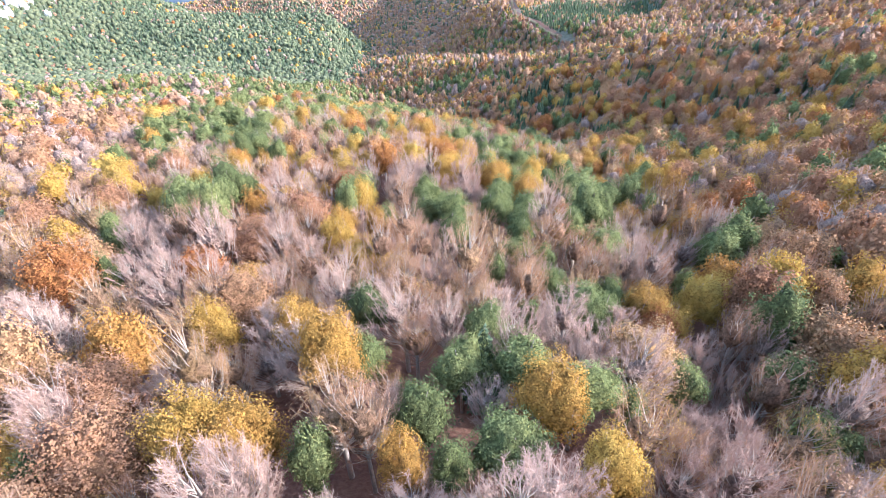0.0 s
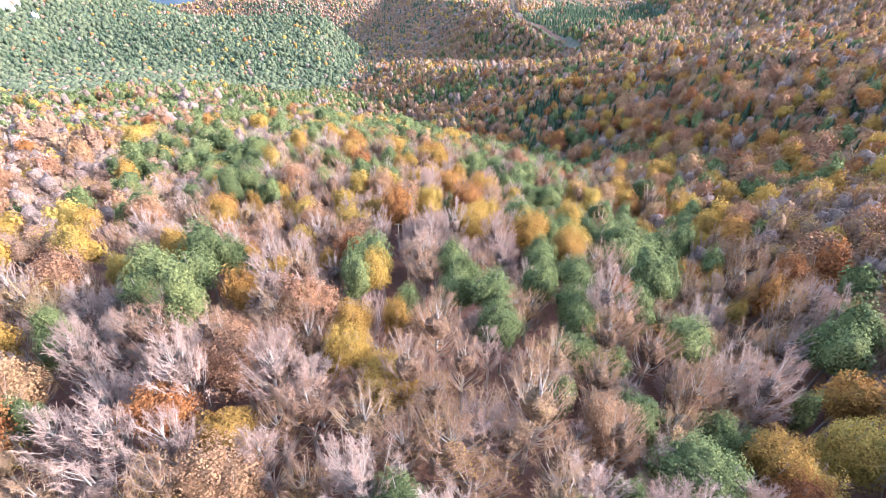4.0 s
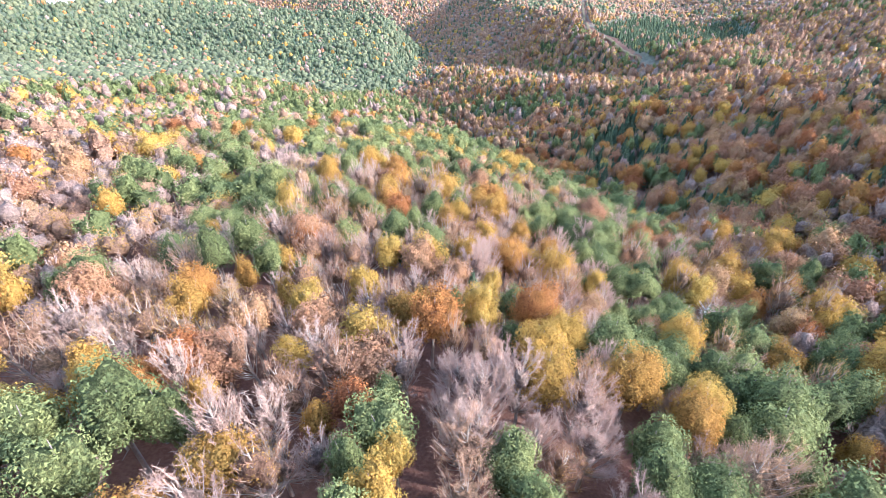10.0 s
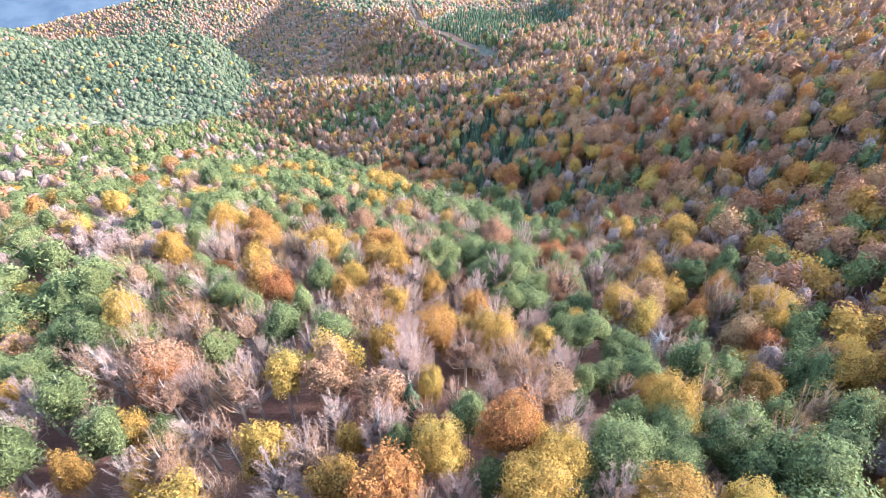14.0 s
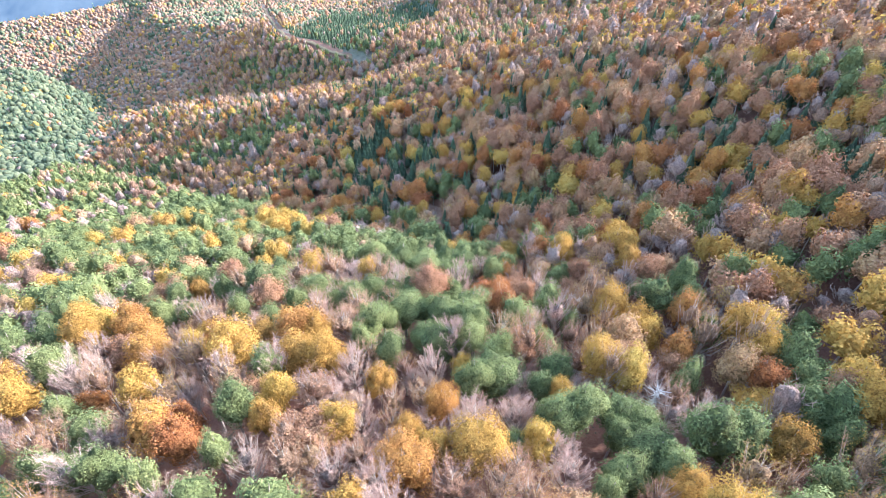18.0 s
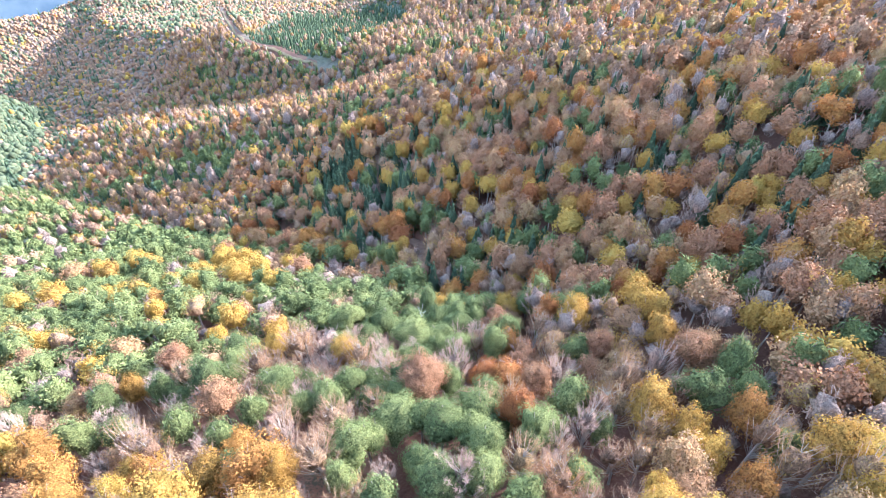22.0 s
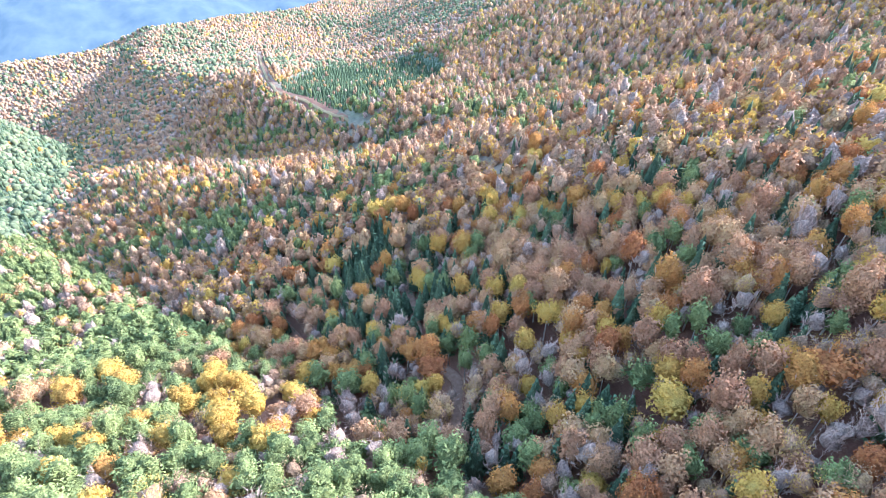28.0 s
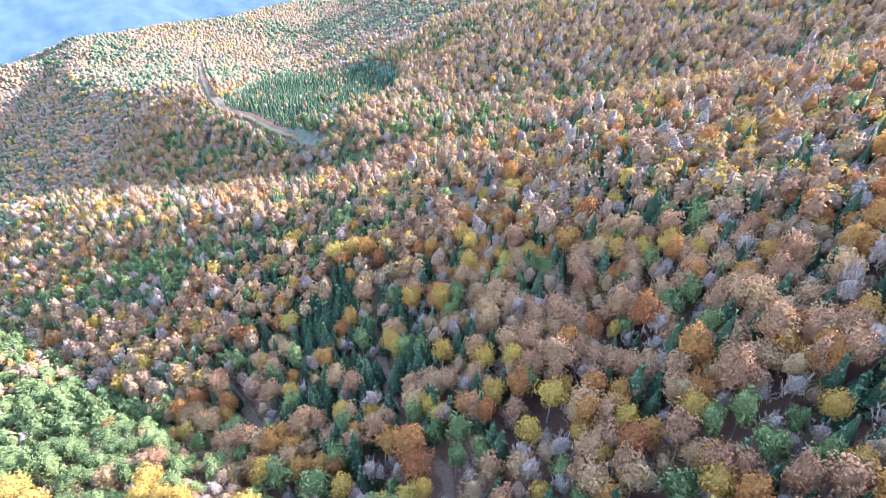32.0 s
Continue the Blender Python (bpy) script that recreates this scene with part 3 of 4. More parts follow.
# trees that stand out: x, y and the crown's radius, kind by kind, from the top of the spur to the far slope
PLACES = {
    ("gold", 0): [
        (12.1, 18.9, 2.5), (-3.4, 19.1, 1.8), (-18.9, 20.7, 3.0), (-10.3, 30.1, 2.9), (-24.6, 36.9, 2.4), (-15.3, 37.2, 2.7), (34.5, 49.0, 3.1), (-15.4, 59.7, 2.5),
        (-60.0, 65.8, 3.0), (-16.6, 65.9, 2.7), (-11.0, 67.0, 1.9), (-14.8, 79.7, 2.5), (44.3, 82.0, 1.8), (-14.1, 84.2, 1.9), (-48.8, 84.8, 2.3), (-56.1, 85.9, 2.5),
        (-46.1, 87.0, 2.5), (-75.9, 87.4, 3.4), (-23.5, 89.4, 1.8), (49.4, 90.0, 2.3), (-38.0, 91.2, 1.8), (-66.9, 91.3, 4.3), (-50.3, 91.5, 2.5), (47.4, 94.7, 2.1),
        (18.7, 96.5, 3.3), (42.6, 99.8, 2.0), (19.2, 99.9, 3.0), (-30.2, 99.9, 2.4), (-72.7, 104.9, 2.6), (-48.2, 107.8, 2.7), (-7.7, 110.9, 2.7), (-32.8, 111.4, 3.0),
    ],
    ("gold", 1): [
        (4.1, 115.1, 2.1), (23.4, 115.3, 3.2), (-37.5, 116.2, 1.8), (55.9, 117.3, 3.3), (-16.5, 118.2, 1.8), (-25.6, 118.5, 3.1), (43.1, 119.9, 2.5), (24.6, 120.5, 2.7),
        (-46.6, 120.8, 1.8), (-41.1, 124.3, 2.0), (-5.1, 125.5, 1.9), (64.7, 126.0, 4.0), (-24.5, 129.0, 2.8), (77.0, 130.1, 3.8), (13.5, 134.1, 2.2), (-9.9, 134.6, 2.7),
        (-61.3, 136.5, 2.1), (1.8, 139.6, 2.3), (36.7, 139.7, 3.3), (23.8, 141.5, 1.8), (0.8, 144.0, 2.3), (32.0, 144.1, 3.3), (-87.3, 144.3, 2.8), (77.0, 146.2, 3.8),
        (47.9, 146.7, 3.2), (38.0, 147.0, 2.3), (95.0, 150.1, 2.3), (-7.4, 150.3, 2.5), (51.3, 151.3, 2.8), (75.8, 153.7, 3.5), (-16.3, 154.7, 2.3), (15.0, 155.6, 1.8),
    ],
    ("gold", 2): [
        (0.8, 157.0, 2.4), (93.1, 157.1, 2.6), (78.7, 158.0, 2.9), (-13.9, 160.5, 2.9), (80.1, 161.8, 2.8), (-6.4, 166.4, 3.2), (66.0, 169.5, 3.1), (132.2, 173.1, 3.0),
        (-34.4, 174.7, 3.5), (69.5, 175.0, 3.5), (-3.8, 175.7, 2.8), (-19.6, 177.3, 4.6), (91.1, 181.2, 2.4), (73.7, 181.4, 4.3), (-52.5, 181.8, 4.1), (77.9, 184.1, 3.4),
        (-25.9, 187.5, 2.4), (133.5, 189.5, 3.3), (117.2, 197.2, 2.3), (104.5, 200.2, 2.5), (-47.2, 203.6, 3.7), (-117.9, 203.7, 4.6), (140.2, 204.9, 3.4), (96.5, 205.4, 2.6),
        (127.8, 208.0, 3.5), (-119.3, 208.3, 4.6), (-44.0, 209.1, 4.6), (99.7, 210.1, 2.8), (-48.1, 211.9, 3.5), (109.7, 212.2, 2.7), (2.7, 215.7, 2.4), (-23.7, 215.7, 2.2),
    ],
    ("gold", 3): [
        (90.3, 219.1, 4.6), (4.8, 224.0, 3.2), (-31.9, 226.2, 2.4), (160.0, 227.9, 3.6), (-7.2, 233.5, 2.7), (-3.5, 239.1, 3.7), (41.4, 239.5, 1.8), (94.7, 245.1, 3.0),
        (81.6, 258.9, 3.0), (90.1, 261.2, 3.8), (94.5, 261.3, 2.6), (57.2, 263.7, 2.7), (112.5, 264.9, 1.9), (141.0, 266.8, 2.7), (3.0, 271.6, 3.7), (82.2, 272.7, 3.3),
        (172.5, 274.4, 2.4), (3.2, 277.9, 4.6), (136.0, 278.4, 3.7), (10.8, 280.3, 3.8), (43.4, 281.1, 3.3), (86.8, 283.1, 3.4), (8.9, 287.3, 4.6), (21.2, 288.7, 3.8),
        (-49.3, 294.7, 4.6), (153.6, 294.9, 3.1), (203.3, 295.6, 4.6), (-6.1, 296.1, 3.3), (82.0, 296.4, 3.2), (7.4, 297.4, 3.2), (28.6, 299.9, 4.6), (4.1, 301.2, 3.1),
    ],
    ("gold", 4): [
        (149.6, 301.6, 3.2), (-0.1, 305.8, 3.6), (0.9, 311.3, 4.6), (-36.6, 313.9, 4.0), (-39.3, 318.5, 4.6), (-25.4, 320.9, 4.6), (-28.5, 327.6, 4.6), (63.5, 331.4, 1.8),
        (270.5, 333.9, 4.6), (114.3, 334.8, 3.9), (143.7, 342.9, 3.8), (52.7, 357.5, 4.1), (289.6, 360.8, 4.6), (267.8, 366.4, 4.6), (85.7, 369.7, 4.6), (80.2, 374.3, 4.6),
        (282.4, 389.1, 4.6), (290.8, 405.7, 4.6),
    ],
    ("orange", 0): [
        (-32.3, 34.0, 3.4), (40.9, 57.5, 3.3), (-31.5, 74.9, 2.6), (23.6, 81.4, 2.4), (-42.4, 88.6, 2.1), (-13.6, 107.2, 3.2), (-50.5, 113.3, 2.7), (49.3, 140.9, 2.8),
        (6.6, 146.6, 2.5), (60.5, 149.2, 3.0), (-27.1, 157.4, 3.2), (-27.0, 162.5, 2.2), (31.0, 168.0, 2.9), (-7.2, 178.6, 4.6), (129.1, 179.4, 3.8), (86.9, 187.0, 2.3),
        (107.8, 187.2, 3.8), (76.1, 187.9, 2.5), (143.1, 188.7, 4.6), (-34.8, 189.2, 4.1), (99.1, 190.8, 2.8), (-34.8, 196.6, 3.6), (-36.9, 203.8, 3.7), (111.3, 206.9, 4.6),
        (57.9, 221.2, 2.8), (55.1, 227.3, 3.4), (137.8, 228.5, 3.7), (95.6, 240.0, 2.7), (59.5, 271.7, 4.6), (61.2, 275.9, 4.6), (56.1, 283.6, 4.0), (129.9, 299.8, 4.4),
    ],
    ("orange", 1): [
        (-88.2, 309.4, 4.3), (23.7, 334.0, 3.0), (88.0, 363.5, 4.6),
    ],
    ("tan", 0): [
        (-20.8, 26.5, 3.2), (34.1, 38.5, 3.0), (11.3, 48.4, 2.6), (4.7, 58.6, 2.7), (21.8, 65.9, 3.9), (4.8, 71.6, 2.3), (6.3, 101.5, 1.9), (-6.5, 101.6, 2.1),
        (-10.4, 104.5, 2.4), (32.0, 118.1, 2.8), (-30.2, 121.1, 2.6), (-70.8, 124.8, 3.7), (74.2, 137.6, 2.5), (32.1, 139.8, 3.2), (-1.5, 205.8, 4.6), (6.5, 209.7, 4.4),
        (-11.5, 248.9, 4.6), (-40.5, 251.8, 4.6), (-67.1, 257.8, 4.6), (-69.0, 269.8, 4.6), (-49.2, 286.6, 4.6), (-51.2, 388.6, 4.6),
    ],
    ("bare", 0): [
        (33.0, 160.2, 2.7), (57.7, 163.5, 3.2), (75.0, 165.1, 3.4), (-2.1, 182.7, 2.8), (-18.4, 184.1, 2.4), (120.0, 214.6, 3.2), (4.7, 242.7, 4.0), (42.0, 267.3, 3.6),
        (33.5, 268.5, 3.9), (33.9, 275.6, 4.5), (35.9, 280.8, 4.6), (-15.4, 304.2, 4.6), (-16.7, 310.2, 3.9),
    ],
    ("pine", 0): [
        (-30.1, 18.3, 2.0), (0.4, 19.1, 1.8), (-9.2, 19.2, 2.2), (-2.6, 23.6, 2.5), (17.0, 27.9, 1.8), (1.8, 31.2, 2.5), (25.4, 32.2, 2.5), (-7.4, 32.2, 2.4),
        (-8.1, 39.7, 2.5), (10.6, 42.6, 1.8), (-44.1, 51.5, 1.8), (15.1, 51.6, 1.8), (7.7, 55.2, 2.0), (35.8, 56.5, 1.8), (-50.8, 62.8, 1.9), (16.7, 62.9, 2.2),
        (46.0, 63.5, 3.2), (2.8, 67.1, 2.9), (-54.0, 67.8, 2.5), (45.2, 68.2, 2.5), (-37.3, 68.5, 2.8), (13.5, 72.8, 2.7), (1.2, 73.9, 3.7), (-46.0, 74.6, 2.6),
        (-10.2, 74.9, 1.8), (23.8, 75.4, 3.2), (13.6, 76.5, 2.6), (-40.0, 76.7, 3.4), (-2.1, 77.0, 2.9), (-16.5, 77.4, 2.3), (10.2, 79.1, 2.9), (-2.2, 80.9, 2.7),
    ],
    ("pine", 1): [
        (-48.7, 81.3, 3.7), (-18.1, 83.0, 2.0), (27.7, 84.3, 4.2), (-3.0, 84.4, 3.0), (-41.9, 84.4, 4.1), (-36.8, 84.9, 2.8), (31.6, 86.0, 3.0), (11.1, 87.1, 3.5),
        (12.6, 90.8, 3.1), (30.7, 92.8, 2.7), (-16.7, 93.6, 1.8), (30.5, 97.7, 4.6), (24.8, 98.4, 2.5), (32.0, 102.0, 3.9), (36.6, 103.0, 3.5), (26.8, 105.3, 3.3),
        (30.6, 107.0, 2.9), (-67.7, 108.1, 2.3), (20.7, 108.2, 2.6), (-2.9, 108.3, 2.1), (26.1, 108.9, 3.1), (-90.4, 111.6, 2.8), (21.1, 112.2, 2.7), (-11.2, 113.9, 1.8),
        (13.4, 114.2, 1.8), (17.6, 115.4, 2.0), (49.4, 117.3, 2.2), (-1.9, 118.5, 2.1), (13.0, 120.2, 2.0), (-51.4, 120.4, 3.1), (-37.2, 123.0, 2.0), (26.0, 123.6, 3.0),
    ],
    ("pine", 2): [
        (15.7, 124.3, 1.9), (21.5, 125.8, 2.6), (-50.9, 131.2, 3.3), (-14.7, 132.8, 1.8), (67.1, 132.9, 2.1), (-24.4, 133.0, 1.8), (43.6, 135.7, 2.2), (18.7, 137.3, 3.1),
        (81.2, 141.1, 2.9), (-24.8, 142.7, 3.2), (26.7, 146.9, 2.7), (83.5, 147.8, 2.7), (13.0, 148.8, 2.9), (17.5, 151.1, 3.9), (-31.6, 151.4, 2.4), (101.7, 152.1, 2.9),
        (-23.4, 152.5, 2.1), (-58.6, 152.7, 3.0), (-35.8, 153.9, 2.7), (56.4, 154.4, 3.6), (21.3, 154.6, 2.9), (67.4, 155.5, 2.8), (97.8, 156.4, 3.0), (-47.0, 157.9, 2.5),
        (-42.6, 159.3, 2.4), (41.4, 159.9, 2.4), (19.9, 160.2, 2.9), (12.6, 162.6, 3.3), (30.7, 162.8, 3.1), (22.3, 164.1, 3.2), (-66.0, 164.3, 3.8), (6.2, 164.3, 3.2),
    ],
    ("pine", 3): [
        (87.0, 166.7, 2.5), (40.5, 167.0, 3.6), (-77.3, 167.6, 3.4), (22.2, 168.6, 2.8), (-63.9, 169.4, 3.5), (83.2, 170.6, 2.6), (2.1, 171.7, 2.6), (19.6, 172.4, 3.7),
        (95.2, 173.9, 3.5), (6.1, 174.5, 3.3), (17.6, 175.9, 2.9), (-45.8, 176.8, 2.5), (8.7, 177.0, 2.8), (14.0, 179.3, 3.8), (-83.9, 180.7, 4.2), (-9.5, 181.5, 2.1),
        (-97.5, 182.0, 3.4), (17.0, 183.9, 2.9), (-77.2, 184.0, 3.9), (27.0, 184.6, 3.1), (70.2, 185.5, 2.2), (5.9, 189.4, 3.4), (43.0, 189.6, 3.2), (84.8, 190.2, 2.2),
        (67.3, 191.5, 2.5), (-5.8, 192.3, 2.5), (37.3, 195.0, 3.5), (-16.0, 196.0, 3.0), (1.2, 199.9, 3.8), (-31.7, 203.1, 2.8), (29.6, 205.5, 4.5), (21.4, 206.5, 3.3),
    ],
    ("pine", 4): [
        (-19.4, 210.1, 2.8), (121.9, 211.4, 2.4), (-28.5, 212.7, 3.3), (34.6, 212.8, 3.6), (108.2, 216.5, 2.9), (105.5, 223.5, 3.1), (112.4, 223.5, 2.1), (90.8, 228.8, 4.1),
        (108.1, 230.1, 3.0), (103.7, 232.8, 2.7), (-15.7, 233.4, 4.6), (12.3, 235.6, 4.6), (68.8, 235.8, 3.0), (48.8, 237.7, 4.6), (128.3, 258.1, 3.0), (-27.0, 258.4, 4.6),
        (123.1, 260.2, 3.4), (67.1, 266.0, 2.6), (70.9, 271.3, 3.2), (52.2, 271.7, 2.1), (66.6, 275.1, 2.7), (198.1, 275.5, 3.9), (37.9, 283.4, 4.6), (30.8, 297.1, 4.6),
        (68.1, 323.6, 3.2), (287.1, 368.8, 4.6), (244.5, 377.8, 4.6), (253.8, 397.4, 4.6), (268.0, 417.6, 4.6),
    ],
    ("fir", 0): [
        (103.1, 244.5, 2.4), (101.9, 256.2, 2.4), (112.9, 258.5, 2.1), (188.4, 269.0, 3.7), (49.0, 307.7, 2.2), (59.5, 313.6, 2.1), (84.0, 319.4, 2.2), (38.0, 323.4, 2.5),
        (46.7, 324.3, 2.5), (54.3, 337.0, 3.2), (44.0, 338.2, 3.2), (50.0, 341.0, 2.5), (21.5, 344.2, 2.7), (35.6, 347.2, 2.8), (52.3, 347.4, 3.0), (41.8, 353.0, 2.6),
        (44.8, 359.7, 3.4), (32.8, 366.4, 3.0), (297.4, 369.8, 4.2), (40.3, 376.5, 2.9), (84.9, 378.7, 3.1), (303.7, 383.4, 4.3), (54.2, 391.6, 3.5), (36.2, 392.3, 3.0),
        (220.5, 399.3, 3.2), (42.9, 408.8, 4.0), (55.3, 418.2, 4.1), (39.2, 418.8, 3.3),
    ],
}


# forest tracks: runs of the plan, width
TRACKS = [
    ([(100, 392), (87, 354), (75, 325), (68, 304), (63, 287), (65, 277), (66, 268), (61, 259), (54, 249)], 3.0),
    ([(22, 378), (26, 362), (29, 345), (31, 330), (32, 310)], 3.0),
    ([(-70, 426), (-59, 411), (-50, 397)], 3.6),
    ([(160, 1232), (120, 935), (109, 833), (103, 746), (110, 706), (119, 664), (127, 622), (138, 581)], 3.2),
]


def along(points, step):
    p = np.array(points, float)
    d = np.r_[0, np.cumsum(np.hypot(*np.diff(p, axis=0).T))]
    s = np.arange(0, d[-1], step)
    return np.stack([np.interp(s, d, p[:, 0]), np.interp(s, d, p[:, 1])], -1)


def crest_track_x(y):
    p = np.array(TRACKS[3][0], float)[::-1]
    return np.interp(y, p[:, 1], p[:, 0])


def planted(x, y):
    """How far a place lies within the young firs beside the crest track."""
    return blob(x, y, 210, 765, 85, 150, -20) * np.clip((x - crest_track_x(y) + 3) / 8, 0, 1) * np.clip((y - 565) / 20, 0, 1)


def plantation(x, y):
    return planted(x, y) > 0.3


def clear_of_tracks(x, y, room):
    keep = np.ones(len(x), bool)
    for points, width in TRACKS:
        for a, b in along(points, 1.5):
            keep &= np.hypot(x - a, y - b) > width / 2 + room
    return keep


def shares(x, y):
    """How likely each kind of tree is at a place."""
    spur, shoulder, slope, track_hill, upper, basin = hills(x, y)
    top = np.maximum.reduce([spur, shoulder, slope, track_hill, upper, basin])
    on_spur, on_slope, on_hill = [np.clip(1 - (top - h) / 4, 0, 1) for h in (spur, slope, np.maximum(track_hill, upper))]
    side = np.clip(1 - (top - shoulder) / 4, 0, 1)
    valley = np.clip(1 - (top - basin) / 8, 0, 1)
    far_end = np.clip((y - 195 + np.where(x < 0, 0.05, 0.3) * x) / 40, 0, 1) * on_spur
    belt = blob(x, y, 24, 128, 10, 62, -4) * on_spur
    w = {k: np.full(len(x), v) for k, v in zip(KINDS, (0.43, 0.44, 0.028, 0.02, 0.06, 0.02, 0.001))}
    w["gold"] += 0.06 * blob(x, y, -15, 120, 30, 30) + 0.08 * blob(x, y, -10, 165, 30, 20) + 0.3 * blob(x, y, -5, 275, 25, 15)
    w["orange"] += 0.06 * blob(x, y, -15, 160, 35, 25)
    w["pine"] += 2.0 * belt + (1.7 + 2.5 * np.clip((y - 280) / 60, 0, 1)) * far_end + 0.7 * blob(x, y, -62, 155, 26, 24) + 0.8 * blob(x, y, 20, 195, 24, 25) + 1.6 * valley
    w["gold"] += 0.2 * far_end * np.clip((330 - y) / 60, 0.15, 1)
    w["bare"] += -0.25 * on_slope - 0.27 * on_hill - 0.1 * side
    w["tan"] += -0.06 * on_slope + 0.25 * on_hill
    away = np.clip((y - 330) / 120, 0, 1)
    w["brown"] += (0.42 - 0.26 * away) * on_slope + 0.08 * on_hill + 0.2 * side
    w["orange"] += 0.14 * on_slope - 0.012 * on_hill + 0.06 * side
    for k in ("orange", "gold"):
        w[k] *= (1 - 0.55 * away * on_slope) * (1 - 0.5 * on_hill)
    w["gold"] += 0.035 * on_slope + 0.015 * on_hill + 0.04 * side
    # Valley firs are mixed in to cool the far hue, standing in for haze.
    w["fir"] += on_slope * (0.34 + 2.4 * blob(x, y, 62, 335, 18, 55)) + 12.0 * plantation(x, y) + 0.9 * valley + 0.12 * on_hill
    w["pine"] += 0.08 * on_slope + 0.2 * on_hill + 0.12 * side + 0.5 * on_slope * blob(x, y, 20, 545, 60, 25, -50)
    band = np.sin(0.016 * x + 0.011 * y + 1.5 * np.sin(0.008 * y)) * on_hill
    w["pine"] *= np.exp(1.4 * band)
    w["gold"] *= np.exp(-0.9 * band + 0.8 * valley * np.sin(0.007 * x - 0.012 * y + 1.0))
    brow = np.exp(-((0.2 * x + 0.194 * y - 93) / 4) ** 2) * on_slope * np.clip((y - 330) / 80, 0, 1)
    w["pine"] += 1.5 * brow
    for k in ("bare", "tan", "brown"):
        w[k] *= 1 - 0.9 * valley
    patch = np.sin(0.043 * x + 0.021 * y + 1.0) * np.sin(0.037 * y - 0.018 * x) + 0.6 * np.sin(0.11 * x + 0.07 * y) * np.sin(0.09 * y - 0.05 * x)
    other = np.sin(0.031 * x - 0.029 * y + 2.0) * np.sin(0.041 * y + 0.013 * x + 0.5) + 0.6 * np.sin(0.083 * y - 0.06 * x)
    for k, p in (("pine", patch), ("fir", patch), ("gold", other), ("tan", -other), ("orange", -patch), ("brown", -patch)):
        w[k] = np.maximum(w[k], 0.002) * np.exp(0.75 * p)
    return np.stack([np.maximum(w[k], 0.002) for k in KINDS], -1)


def choose(x, y, g):
    p = shares(x, y)
    p = np.cumsum(p / p.sum(1, keepdims=True), 1)
    return (g.uniform(0, 1, (len(x), 1)) > p).sum(1)


# the near forest, tree by tree: those that stand out first, then the others between them
g = np.random.default_rng(11)
marked = [(kind, x, y, r) for (kind, _), row in PLACES.items() for x, y, r in row]
nx, ny = scatter(-230, 220, 4, 430, 4.9, g)
ex, ey = scatter(-230, 220, 4, 430, 3.9, g)
steep = lambda x, y: np.maximum(hills(x, y)[1], hills(x, y)[2]) > hills(x, y)[0] + 1  # noqa: E731
nx, ny = np.r_[nx[~steep(nx, ny)], ex[steep(ex, ey)]], np.r_[ny[~steep(nx, ny)], ey[steep(ex, ey)]]
keep = ((ny < 345) | ((nx > -110) & (nx < 125))) & (0.051 * nx + 0.463 * ny - 92 < 0.27 * ny - 0.149 * nx + 9)
keep &= (ny > np.where(nx < 0, -nx - 22, 0.8 * nx - 22)) & clear_of_tracks(nx, ny, 0.1)
low = np.zeros(len(nx), bool)
for _, x, y, r in marked:
    keep &= np.hypot(nx - x, ny - y) > 0.72 * r + 1.2
    low |= np.hypot(nx - x, 0.72 * (ny - y + 2.0)) < 0.62 * r + 1.6
nx, ny, low = nx[keep], ny[keep], low[keep]
kinds = choose(nx, ny, g)
kinds[low & (kinds > 1)] = 0  # lower, bare fillers so marked trees stay clear in the camera's view
trees = [(k, x, y, 1.12 * r / CROWN[k], 1.06 * h * (min(1.0, 0.45 + 0.6 * r / CROWN[k]) + 0.25 * max(0, r / CROWN[k] - 1)), a) for (k, x, y, r), h, a in zip(marked, g.uniform(0.98, 1.12, len(marked)), g.uniform(0, 360, len(marked)))]
wide = np.where(steep(nx, ny), g.uniform(0.86, 1.22, len(nx)), g.uniform(0.88, 1.32, len(nx)))
wide = np.where(low, 0.82 * wide, wide)
trees += [(KINDS[k], x, y, s, (0.45 + 0.55 * s) * h, a) for k, x, y, s, h, a in zip(kinds, nx, ny, wide, g.uniform(0.72, 1.06, len(nx)) * np.where(steep(nx, ny), 1.2, 1.0) * np.where(low, 0.82, 1.0),
                                                                 g.uniform(0, 360, len(nx)))]


def off_line(x, y):
    """Metres from the middle of the spur and the foot of the slope."""
    u = x + 2 - 0.1 * y
    return math.hypot(max(u - 48, -u - 72, 0), max(y - 215, 0))


first = len(marked)
order = list(range(first)) + sorted(range(first, len(trees)), key=lambda i: off_line(trees[i][1], trees[i][2]))
count, rest = {}, []
for i in order:
    k, x, y, s, h, a = trees[i]
    if count.get(k, 0) < 340 or i < first:
        count[k] = count.get(k, 0) + 1
        level = 2 if off_line(x, y) > 6 else 0 if abs(x + 2 - 0.1 * y) < (32 if y < 70 else 20) else 1
        plant(k, level, int(g.integers(0, 5)), x, y, s, h, a)
    else:
        rest.append(trees[i])


